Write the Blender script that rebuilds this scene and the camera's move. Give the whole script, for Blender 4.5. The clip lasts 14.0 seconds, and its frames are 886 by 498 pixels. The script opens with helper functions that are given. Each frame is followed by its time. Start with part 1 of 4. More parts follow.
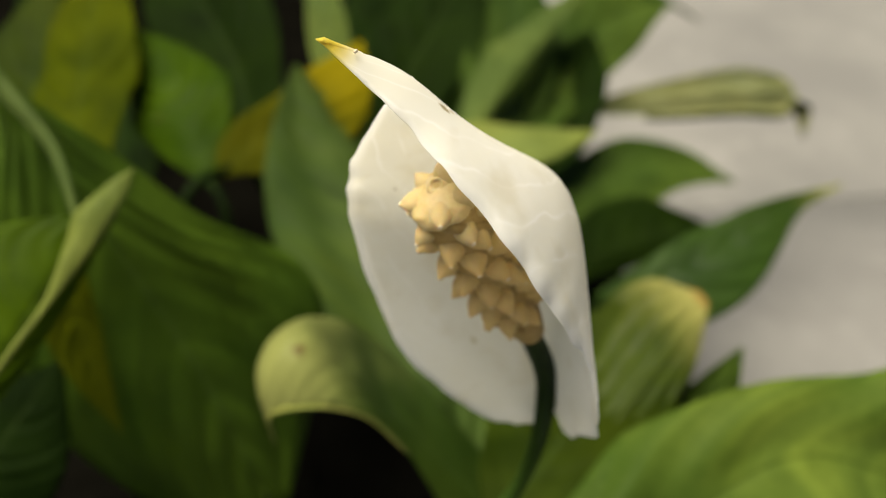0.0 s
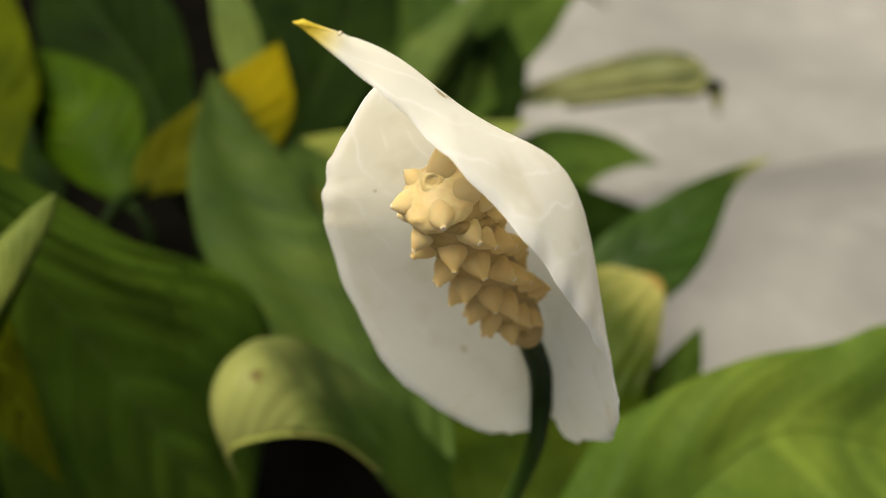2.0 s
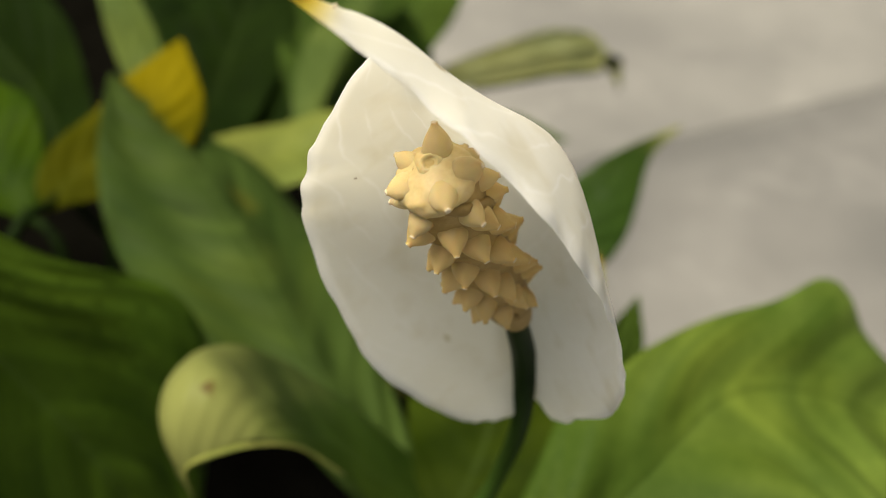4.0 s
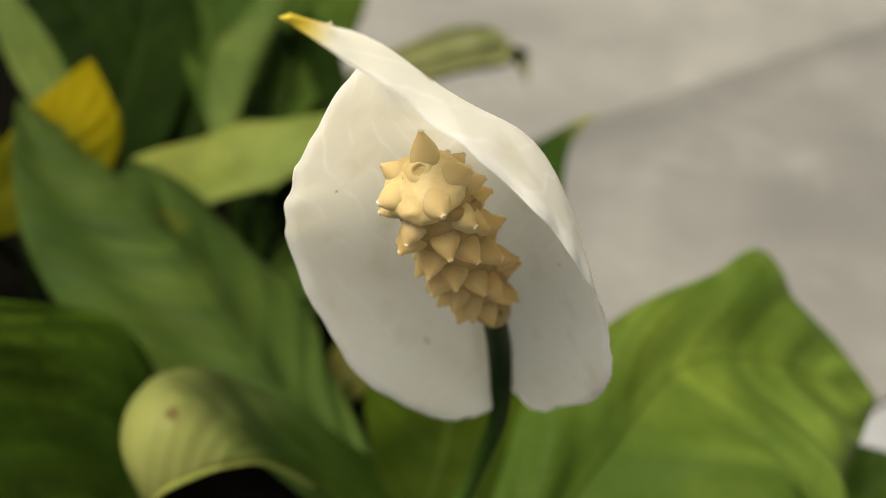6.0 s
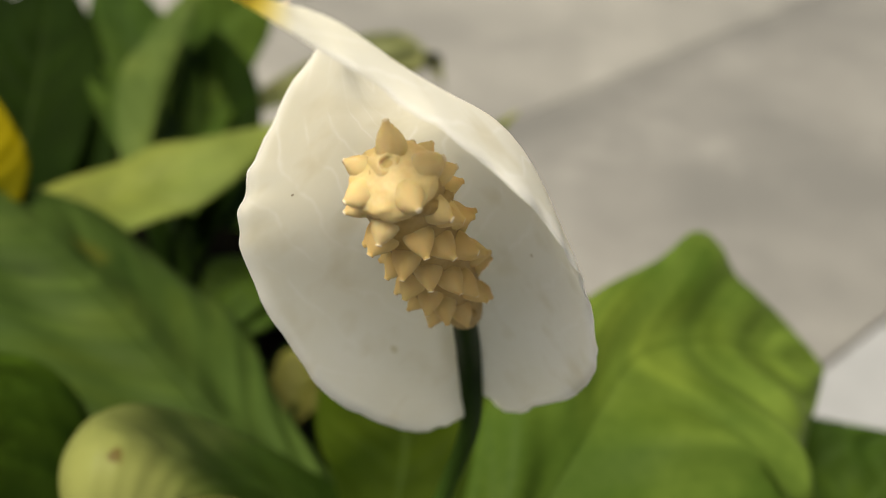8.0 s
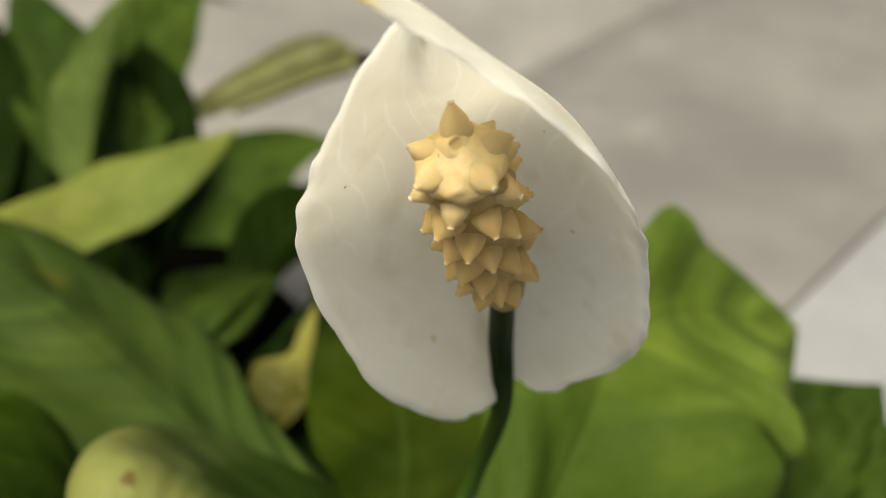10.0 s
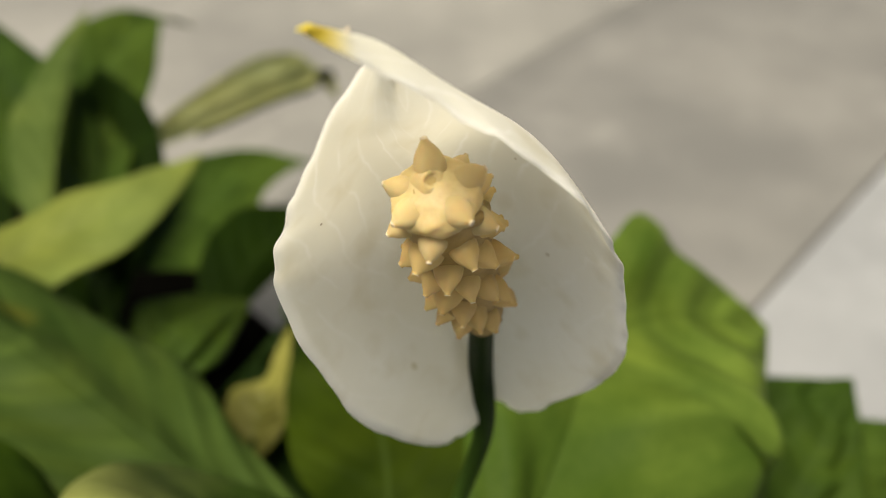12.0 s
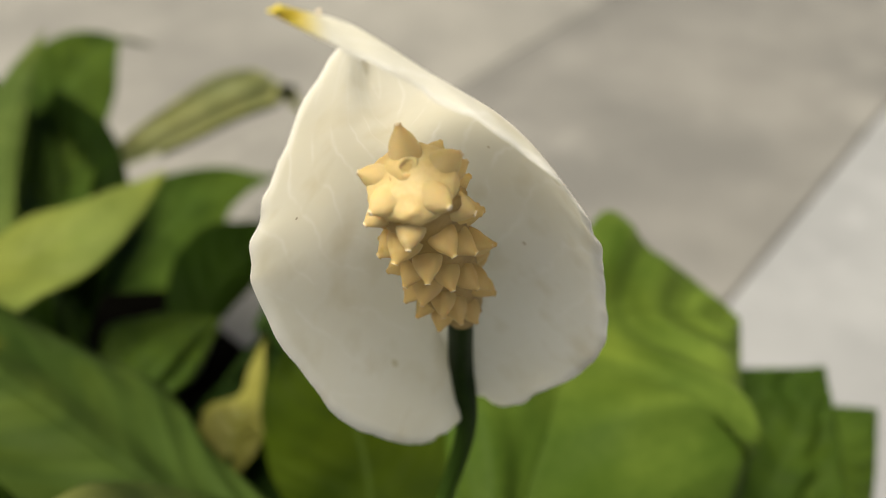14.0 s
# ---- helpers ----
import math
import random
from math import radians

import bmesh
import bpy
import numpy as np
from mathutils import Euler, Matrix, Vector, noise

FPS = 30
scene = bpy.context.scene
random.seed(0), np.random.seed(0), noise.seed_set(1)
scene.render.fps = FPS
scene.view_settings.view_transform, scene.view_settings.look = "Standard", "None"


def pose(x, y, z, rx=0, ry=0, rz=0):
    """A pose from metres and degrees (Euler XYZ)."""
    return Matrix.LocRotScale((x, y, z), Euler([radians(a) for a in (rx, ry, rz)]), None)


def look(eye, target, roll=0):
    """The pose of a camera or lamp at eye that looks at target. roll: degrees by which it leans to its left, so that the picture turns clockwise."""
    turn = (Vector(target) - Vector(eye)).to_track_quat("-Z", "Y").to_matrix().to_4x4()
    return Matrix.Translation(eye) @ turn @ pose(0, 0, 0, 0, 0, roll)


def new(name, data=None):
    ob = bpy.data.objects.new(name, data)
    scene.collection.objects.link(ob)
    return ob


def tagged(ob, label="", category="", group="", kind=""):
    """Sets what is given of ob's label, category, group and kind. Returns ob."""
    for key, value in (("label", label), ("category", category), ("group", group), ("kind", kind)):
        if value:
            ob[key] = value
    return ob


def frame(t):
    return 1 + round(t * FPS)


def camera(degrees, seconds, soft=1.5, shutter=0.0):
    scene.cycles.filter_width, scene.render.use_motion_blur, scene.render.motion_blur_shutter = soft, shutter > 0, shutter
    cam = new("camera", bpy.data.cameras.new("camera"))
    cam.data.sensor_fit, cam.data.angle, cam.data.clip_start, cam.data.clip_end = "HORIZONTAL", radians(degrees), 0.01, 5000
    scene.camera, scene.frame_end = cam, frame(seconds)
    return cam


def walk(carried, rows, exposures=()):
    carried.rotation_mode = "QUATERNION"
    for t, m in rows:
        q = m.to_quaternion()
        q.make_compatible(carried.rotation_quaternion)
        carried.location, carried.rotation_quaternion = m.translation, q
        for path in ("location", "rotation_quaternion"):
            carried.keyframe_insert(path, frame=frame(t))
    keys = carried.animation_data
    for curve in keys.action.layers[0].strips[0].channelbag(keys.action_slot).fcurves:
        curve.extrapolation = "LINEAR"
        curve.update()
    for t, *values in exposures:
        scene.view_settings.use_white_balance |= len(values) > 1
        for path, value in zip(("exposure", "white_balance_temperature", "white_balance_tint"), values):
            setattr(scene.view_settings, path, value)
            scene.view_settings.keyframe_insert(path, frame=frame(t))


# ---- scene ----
# camera: carried round a peace lily flower at about 12 cm
cam = camera(54.27, 14.0, soft=1.0)
cam.data.dof.use_dof = True
cam.data.dof.focus_distance = 0.121
cam.data.dof.aperture_fstop = 12.0
EYE, TILT = 0.55, -40.82
ROWS = [
    (0.0, 0.0000, 0.0000, 0.0000, 0.00, 0.00, 0.00),
    (0.5, -0.0069, 0.0021, -0.0027, -0.55, -0.14, 0.18),
    (1.0, -0.0073, 0.0064, -0.0024, -2.23, -0.38, 1.44),
    (1.5, -0.0116, 0.0109, 0.0003, -3.37, -0.48, 2.95),
    (2.0, -0.0126, 0.0156, 0.0007, -5.68, -0.10, 4.87),
    (2.5, -0.0162, 0.0195, 0.0014, -7.19, 0.03, 6.56),
    (3.0, -0.0189, 0.0243, 0.0010, -9.34, -0.66, 7.64),
    (5.5, -0.0362, 0.0249, 0.0029, -16.64, -2.42, 12.68),
    (6.0, -0.0373, 0.0255, 0.0050, -18.70, -2.94, 13.97),
    (6.5, -0.0362, 0.0232, 0.0019, -19.43, -1.99, 14.44),
    (7.0, -0.0389, 0.0231, 0.0018, -20.24, -1.54, 15.35),
    (7.5, -0.0391, 0.0302, 0.0021, -22.24, -2.59, 16.84),
    (10.0, -0.0580, 0.0457, 0.0091, -30.20, -5.83, 22.59),
    (10.5, -0.0535, 0.0436, 0.0090, -29.60, -4.42, 23.39),
    (11.0, -0.0608, 0.0453, 0.0103, -29.68, -4.14, 23.28),
    (11.5, -0.0588, 0.0461, 0.0124, -31.39, -5.39, 24.47),
    (12.0, -0.0581, 0.0452, 0.0127, -32.77, -6.30, 25.06),
    (12.5, -0.0631, 0.0501, 0.0133, -34.74, -7.21, 25.77),
    (13.0, -0.0604, 0.0498, 0.0111, -35.54, -8.09, 26.38),
    (13.5, -0.0624, 0.0512, 0.0078, -35.59, -8.67, 26.58),
    (14.0, -0.0603, 0.0471, 0.0100, -35.41, -6.49, 27.22),
]
walk(cam, [(t, pose(0, 0, EYE, TILT, 0, 0) @ pose(x, y, z, 90 + pitch, roll, yaw)) for t, x, y, z, yaw, pitch, roll in ROWS],
     exposures=[(0.0, 0.68, 7000, 6), (3.0, 0.63, 7000, 6), (6.0, 0.61, 7000, 6), (14.0, 0.64, 7000, 6)])

# ---- light: soft bright overcast sky ----
world = bpy.data.worlds.new("sky")
scene.world = world
world.use_nodes = True
wn = world.node_tree
sky = wn.nodes.new("ShaderNodeTexSky")
sky.sky_type = "NISHITA"
sky.sun_disc = False
sky.sun_elevation = radians(66)
sky.sun_rotation = radians(-80)
sky.dust_density = 6.0
sky.air_density = 1.0
wn.nodes["Background"].inputs["Strength"].default_value = 0.06
wn.links.new(sky.outputs["Color"], wn.nodes["Background"].inputs["Color"])
sun_data = bpy.data.lights.new("sun", "SUN")
sun_data.energy = 4.9
sun_data.angle = radians(40)
sun_data.color = (1.0, 0.95, 0.86)
sun = new("sun", sun_data)
sun.matrix_world = look((-0.54, 0.10, 1.9), (0, 0, 0))


# ---- materials ----
def material(name):
    m = bpy.data.materials.new(name)
    m.use_nodes = True
    n = m.node_tree
    return m, n, n.nodes["Principled BSDF"], n.nodes["Material Output"]


def node(n, kind, **sets):
    d = n.nodes.new(kind)
    for k, v in sets.items():
        d.inputs[k.replace("_", " ")].default_value = v
    return d


def calc(n, op, a, b=None, c=None):
    d = n.nodes.new("ShaderNodeMath")
    d.operation = op
    for i, v in enumerate((a, b, c)):
        if v is None:
            continue
        if isinstance(v, (int, float)):
            d.inputs[i].default_value = v
        else:
            n.links.new(v, d.inputs[i])
    return d.outputs[0]


def ramp(n, fac, stops):
    d = n.nodes.new("ShaderNodeValToRGB")
    e = d.color_ramp.elements
    while len(e) < len(stops):
        e.new(0.5)
    for s, (p, col) in zip(e, stops):
        s.position, s.color = p, (*col, 1) if len(col) == 3 else col
    n.links.new(fac, d.inputs["Fac"])
    return d.outputs["Color"]


def mix(n, fac, a, b, how="MIX"):
    d = n.nodes.new("ShaderNodeMix")
    d.data_type, d.blend_type = "RGBA", how
    for sock, v in ((d.inputs["Factor"], fac), (d.inputs["A"], a), (d.inputs["B"], b)):
        if isinstance(v, (int, float)):
            sock.default_value = v
        elif isinstance(v, tuple):
            sock.default_value = (*v, 1)
        else:
            n.links.new(v, sock)
    return d.outputs["Result"]


def noise_at(n, vec, scale, detail=4.0, rough=0.55):
    d = node(n, "ShaderNodeTexNoise", Scale=scale, Detail=detail, Roughness=rough)
    if vec is not None:
        n.links.new(vec, d.inputs["Vector"])
    return d.outputs["Fac"]


def bump(n, height, strength, distance, bsdf):
    d = node(n, "ShaderNodeBump", Strength=strength, Distance=distance)
    n.links.new(height, d.inputs["Height"])
    n.links.new(d.outputs["Normal"], bsdf.inputs["Normal"])
    return d.outputs["Normal"]


def with_translucence(n, bsdf, out, colour, share, normal=None):
    t = n.nodes.new("ShaderNodeBsdfTranslucent")
    if isinstance(colour, tuple):
        t.inputs["Color"].default_value = (*colour, 1)
    else:
        n.links.new(colour, t.inputs["Color"])
    if normal is not None:
        n.links.new(normal, t.inputs["Normal"])
    s = n.nodes.new("ShaderNodeMixShader")
    s.inputs["Fac"].default_value = share
    n.links.new(bsdf.outputs[0], s.inputs[1])
    n.links.new(t.outputs[0], s.inputs[2])
    n.links.new(s.outputs[0], out.inputs["Surface"])


def stretch(n, along, across, bend):
    """Texture place drawn out along the lateral veins."""
    d = n.nodes.new("ShaderNodeCombineXYZ")
    n.links.new(calc(n, "MULTIPLY", calc(n, "SUBTRACT", along, bend), 16.0), d.inputs[0])
    n.links.new(calc(n, "MULTIPLY", across, 1.6), d.inputs[1])
    return d.outputs[0]


def leaf_material(name, deep, light, rib=(0.16, 0.24, 0.07), tip=None, tip_from=0.8, blotch=0.0, gloss=0.45, veins=11.0, ribbed=0.5, spot=None, spec=0.07, streaks=0.45, tip_soft=0.15, browned=False, lean=0.26, foot_shade=0.0):
    """Leaf blade: lateral veins that run forward from the midrib, pale rib, patchy green, optional discoloured tip."""
    m, n, b, out = material(name)
    uv = n.nodes.new("ShaderNodeUVMap")
    sep = n.nodes.new("ShaderNodeSeparateXYZ")
    n.links.new(uv.outputs[0], sep.inputs[0])
    obj = n.nodes.new("ShaderNodeTexCoord").outputs["Object"]
    across = calc(n, "ABSOLUTE", calc(n, "SUBTRACT", calc(n, "MULTIPLY", sep.outputs[0], 2.0), 1.0))
    along = sep.outputs[1]
    big = noise_at(n, obj, 28.0, 3.0)
    fine = noise_at(n, obj, 420.0, 3.0)
    bend = calc(n, "MULTIPLY", calc(n, "POWER", across, 1.4), lean)
    phase = calc(n, "MULTIPLY", calc(n, "ADD", calc(n, "SUBTRACT", along, bend), calc(n, "MULTIPLY", big, 0.03)), 6.2832 * veins)
    wave = calc(n, "ADD", calc(n, "MULTIPLY", calc(n, "SINE", phase), 0.5), 0.5)
    line = calc(n, "POWER", wave, 6.0)
    col = ramp(n, big, [(0.34, deep), (0.64, light)])
    patch = ramp(n, noise_at(n, obj, 11.0, 2.0), [(0.42, (0, 0, 0)), (0.66, (1, 1, 1))])
    col = mix(n, calc(n, "MULTIPLY", patch, 0.5), col, tuple(min(1, q * c) for q, c in zip((1.55, 1.25, 0.8), light)))
    streak = ramp(n, noise_at(n, stretch(n, along, across, bend), 1.0, 3.0), [(0.40, (0, 0, 0)), (0.66, (1, 1, 1))])
    col = mix(n, calc(n, "MULTIPLY", streak, streaks), col, tuple(0.55 * c for c in deep))
    col = mix(n, calc(n, "MULTIPLY", wave, 0.6 * ribbed), col, light)
    col = mix(n, calc(n, "MULTIPLY", line, 0.5 * ribbed), col, tuple(0.5 * c for c in deep))
    thin = calc(n, "POWER", calc(n, "ADD", calc(n, "MULTIPLY", calc(n, "SINE", calc(n, "ADD", calc(n, "MULTIPLY", phase, 3.0), calc(n, "MULTIPLY", fine, 2.0))), 0.5), 0.5), 3.0)
    col = mix(n, calc(n, "MULTIPLY", thin, 0.35 * ribbed), col, tuple(0.6 * c for c in deep))
    if foot_shade:  # shade of the turned-away part put into the colour, darker towards the foot
        d = n.nodes.new("ShaderNodeMapRange")
        d.interpolation_type = "SMOOTHSTEP"
        d.inputs[1].default_value, d.inputs[2].default_value, d.inputs[3].default_value, d.inputs[4].default_value = 0.12, 0.55, foot_shade, 0.0
        n.links.new(calc(n, "ADD", along, calc(n, "MULTIPLY", calc(n, "SUBTRACT", big, 0.5), 0.3)), d.inputs[0])
        col = mix(n, d.outputs[0], col, deep)
    midrib = calc(n, "SUBTRACT", 1.0, calc(n, "MINIMUM", calc(n, "MULTIPLY", across, 22.0), 1.0))
    col = mix(n, calc(n, "MULTIPLY", midrib, 0.12), col, rib)
    if tip:
        edge = calc(n, "ADD", along, calc(n, "MULTIPLY", calc(n, "SUBTRACT", big, 0.5), 0.5))
        d = n.nodes.new("ShaderNodeMapRange")
        d.interpolation_type = "SMOOTHSTEP"
        d.inputs[1].default_value, d.inputs[2].default_value = tip_from - tip_soft, tip_from + tip_soft
        n.links.new(edge, d.inputs[0])
        col = mix(n, d.outputs[0], col, tip)
        if browned:
            burnt = ramp(n, edge, [(0.90, (0, 0, 0)), (1.02, (1, 1, 1))])
            col = mix(n, calc(n, "MULTIPLY", burnt, 0.8), col, (0.30, 0.15, 0.03))
    if blotch:
        spots = ramp(n, noise_at(n, obj, 95.0, 2.0), [(0.70, (0, 0, 0)), (0.76, (1, 1, 1))])
        col = mix(n, calc(n, "MULTIPLY", spots, blotch), col, (0.10, 0.055, 0.02))
    if spot:
        du = calc(n, "MULTIPLY", calc(n, "SUBTRACT", sep.outputs[0], spot[0]), 0.05)
        dv = calc(n, "MULTIPLY", calc(n, "SUBTRACT", along, spot[1]), 0.12)
        far = calc(n, "SQRT", calc(n, "ADD", calc(n, "MULTIPLY", du, du), calc(n, "MULTIPLY", dv, dv)))
        far = calc(n, "ADD", far, calc(n, "MULTIPLY", calc(n, "SUBTRACT", fine, 0.5), 0.005))
        near = calc(n, "SUBTRACT", 1.0, calc(n, "MINIMUM", calc(n, "DIVIDE", far, spot[2]), 1.0))
        col = mix(n, calc(n, "MINIMUM", calc(n, "MULTIPLY", near, 2.2), 0.85), col, spot[3])
    col = mix(n, 0.25, col, ramp(n, fine, [(0.2, deep), (0.8, light)]))
    n.links.new(col, b.inputs["Base Color"])
    b.inputs["Roughness"].default_value = gloss
    b.inputs["Specular IOR Level"].default_value = spec
    height = calc(n, "SUBTRACT", calc(n, "MULTIPLY", wave, 0.8), calc(n, "ADD", calc(n, "MULTIPLY", midrib, 0.8), calc(n, "MULTIPLY", fine, 0.12)))
    bump(n, height, 0.1 + 0.8 * ribbed, 0.0014, b)
    with_translucence(n, b, out, mix(n, 0.5, col, (0.16, 0.26, 0.02)), 0.28)
    return m


LEAF = {
    # near-black green: shade low in the clump is painted into these leaves
    "deep": leaf_material("leaf_shade_dark_green", (0.0024, 0.0062, 0.0008), (0.0092, 0.0210, 0.0022), ribbed=0.3, gloss=0.65, spec=0.02),
    "broad": leaf_material("leaf_broad_dark_green", (0.0150, 0.0350, 0.0028), (0.0660, 0.1170, 0.0100), gloss=0.55, spec=0.06, veins=8.0, ribbed=0.7, lean=-0.5),
    "green": leaf_material("leaf_mid_green", (0.0090, 0.0225, 0.0026), (0.0380, 0.0700, 0.0100), ribbed=0.45, gloss=0.6, spec=0.04),
    "blue": leaf_material("leaf_blue_green", (0.0140, 0.0325, 0.0055), (0.0570, 0.0900, 0.0180), gloss=0.55, ribbed=0.85, veins=9.0, spec=0.035, streaks=0.7, spot=(0.69, 0.557, 0.0042, (0.085, 0.088, 0.012))),
    "bright": leaf_material("leaf_bright_green", (0.0128, 0.0321, 0.0005), (0.0437, 0.0790, 0.0023), ribbed=0.3, spot=(0.28, 0.50, 0.0024, (0.04, 0.03, 0.008)), spec=0.03),
    "pale": leaf_material("leaf_pale_green", (0.0700, 0.1000, 0.0210), (0.1620, 0.1970, 0.0470), rib=(0.22, 0.27, 0.09), ribbed=0.15, spec=0.04),
    "lime": leaf_material("leaf_lime_green", (0.0220, 0.0500, 0.0050), (0.1200, 0.1720, 0.0290), rib=(0.02, 0.04, 0.004), veins=6.0, ribbed=0.6, foot_shade=0.75, gloss=0.5, spec=0.04),
    "olive": leaf_material("leaf_olive_green", (0.0085, 0.0170, 0.0008), (0.0300, 0.0470, 0.0028), ribbed=0.15, gloss=0.6, spec=0.03),
    "tipped": leaf_material("leaf_green_yellow_tip", (0.0090, 0.0240, 0.0028), (0.0330, 0.0660, 0.0090), tip=(0.2992, 0.2904, 0.0880), tip_from=0.84, ribbed=0.3),
    "striped": leaf_material("leaf_ribbed_green", (0.0100, 0.0220, 0.0016), (0.0480, 0.0720, 0.0090), tip=(0.3700, 0.3400, 0.1050), tip_from=0.74, tip_soft=0.26, veins=7.0, ribbed=0.25, streaks=0.35, browned=True),
    "spotted": leaf_material("leaf_pale_spotted", (0.0110, 0.0260, 0.0026), (0.0420, 0.0740, 0.0100), tip=(0.2600, 0.2680, 0.0820), tip_from=0.47, tip_soft=0.26, ribbed=0.08, streaks=0.15, spot=(0.38, 0.60, 0.0034, (0.11, 0.06, 0.018))),
    "yellow": leaf_material("leaf_yellowing", (0.0260, 0.0310, 0.0008), (0.0640, 0.0640, 0.0015), tip=(0.2050, 0.1600, 0.0030), tip_from=0.70, ribbed=0.2, gloss=0.65, spec=0.02),
    # colour lightened to stand for the glow of light through the lobe
    "glow": leaf_material("leaf_thin_yellow_green", (0.0600, 0.0780, 0.0020), (0.1250, 0.1400, 0.0040), ribbed=0.2, gloss=0.6, spec=0.03),
    "washed": leaf_material("leaf_washed_out_green", (0.0900, 0.1080, 0.0400), (0.2300, 0.2450, 0.1150), rib=(0.05, 0.08, 0.02), ribbed=0.1, spec=0.04),
    "dull": leaf_material("leaf_dull_grey_green", (0.0350, 0.0590, 0.0120), (0.0880, 0.1240, 0.0310), ribbed=0.15, spec=0.04),
    "mid": leaf_material("leaf_soft_green", (0.0150, 0.0330, 0.0040), (0.0560, 0.0950, 0.0140), ribbed=0.4, gloss=0.5, spec=0.06),
    "yellow_green": leaf_material("leaf_yellow_green", (0.0180, 0.0290, 0.0004), (0.0640, 0.0800, 0.0012), ribbed=0.5, veins=5.0, gloss=0.65, spec=0.02),
    "yellowing": leaf_material("leaf_wilted_yellow", (0.0600, 0.0600, 0.0110), (0.1300, 0.1260, 0.0300), tip=(0.2100, 0.2030, 0.0420), tip_from=0.5, blotch=0.5, ribbed=0.2),
}


def spathe_material():
    m, n, b, out = material("spathe_white")
    uv = n.nodes.new("ShaderNodeUVMap")
    sep = n.nodes.new("ShaderNodeSeparateXYZ")
    n.links.new(uv.outputs[0], sep.inputs[0])
    obj = n.nodes.new("ShaderNodeTexCoord").outputs["Object"]
    along = sep.outputs[1]
    big = noise_at(n, obj, 60.0, 3.0)
    fine = noise_at(n, obj, 900.0, 3.0)
    across = calc(n, "ABSOLUTE", calc(n, "SUBTRACT", calc(n, "MULTIPLY", sep.outputs[0], 2.0), 1.0))
    phase = calc(n, "MULTIPLY", calc(n, "SUBTRACT", along, calc(n, "MULTIPLY", across, 0.40)), 6.2832 * 11.0)
    vein = calc(n, "POWER", calc(n, "ADD", calc(n, "MULTIPLY", calc(n, "SINE", calc(n, "ADD", phase, calc(n, "MULTIPLY", big, 11.0))), 0.5), 0.5), 30.0)
    col = ramp(n, big, [(0.25, (0.855, 0.84, 0.765)), (0.75, (0.915, 0.91, 0.875))])
    upper = n.nodes.new("ShaderNodeMapRange")
    upper.inputs[1].default_value, upper.inputs[2].default_value, upper.inputs[3].default_value = 0.25, 0.6, 0.15
    n.links.new(along, upper.inputs[0])
    patchy = ramp(n, noise_at(n, obj, 110.0, 2.0), [(0.34, (0, 0, 0)), (0.54, (1, 1, 1))])
    vein = calc(n, "MULTIPLY", vein, calc(n, "MULTIPLY", upper.outputs[0], patchy))
    col = mix(n, calc(n, "MULTIPLY", vein, 0.8), col, (0.98, 0.975, 0.96))
    # rim painted lighter, for light that comes through its thin edge
    thin_rim = ramp(n, across, [(0.93, (0, 0, 0)), (0.99, (1, 1, 1))])
    col = mix(n, calc(n, "MULTIPLY", thin_rim, 0.7), col, (0.97, 0.965, 0.95))
    d = n.nodes.new("ShaderNodeMapRange")
    d.interpolation_type = "SMOOTHSTEP"
    d.inputs[1].default_value, d.inputs[2].default_value = 0.93, 0.985
    n.links.new(along, d.inputs[0])
    col = mix(n, d.outputs[0], col, (0.80, 0.68, 0.09))
    # small brown scars and specks
    for u0, v0, size, tint, depth in ((0.219, 0.265, 0.0008, (0.50, 0.45, 0.25), 0.55), (0.78, 0.800, 0.0012, (0.30, 0.22, 0.05), 0.85),
                                      (0.76, 0.785, 0.0006, (0.45, 0.36, 0.12), 0.8), (0.82, 0.42, 0.0003, (0.40, 0.33, 0.22), 0.8),
                                      (0.74, 0.55, 0.0003, (0.45, 0.38, 0.25), 0.7), (0.13, 0.50, 0.0003, (0.2, 0.14, 0.08), 0.8)):
        du = calc(n, "MULTIPLY", calc(n, "SUBTRACT", sep.outputs[0], u0), 0.06)
        dv = calc(n, "MULTIPLY", calc(n, "SUBTRACT", along, v0), 0.11)
        far = calc(n, "SQRT", calc(n, "ADD", calc(n, "MULTIPLY", du, du), calc(n, "MULTIPLY", dv, dv)))
        far = calc(n, "ADD", far, calc(n, "MULTIPLY", calc(n, "SUBTRACT", fine, 0.5), size * 1.2))
        spot = calc(n, "SUBTRACT", 1.0, calc(n, "MINIMUM", calc(n, "DIVIDE", far, size), 1.0))
        col = mix(n, calc(n, "MULTIPLY", calc(n, "MINIMUM", calc(n, "MULTIPLY", spot, 2.5), 1.0), depth), col, tint)
    smudge = ramp(n, noise_at(n, obj, 120.0, 2.5), [(0.52, (0, 0, 0)), (0.74, (1, 1, 1))])
    col = mix(n, calc(n, "MULTIPLY", smudge, 0.42), col, (0.66, 0.61, 0.45))
    n.links.new(col, b.inputs["Base Color"])
    b.inputs["Roughness"].default_value = 0.45
    b.inputs["Specular IOR Level"].default_value = 0.35
    height = calc(n, "ADD", calc(n, "MULTIPLY", vein, 0.12), calc(n, "ADD", calc(n, "MULTIPLY", noise_at(n, obj, 130.0, 3.0), 1.6), calc(n, "MULTIPLY", fine, 0.15)))
    bump(n, height, 0.16, 0.0012, b)
    with_translucence(n, b, out, mix(n, 0.3, col, (0.93, 0.885, 0.75)), 0.66)
    return m


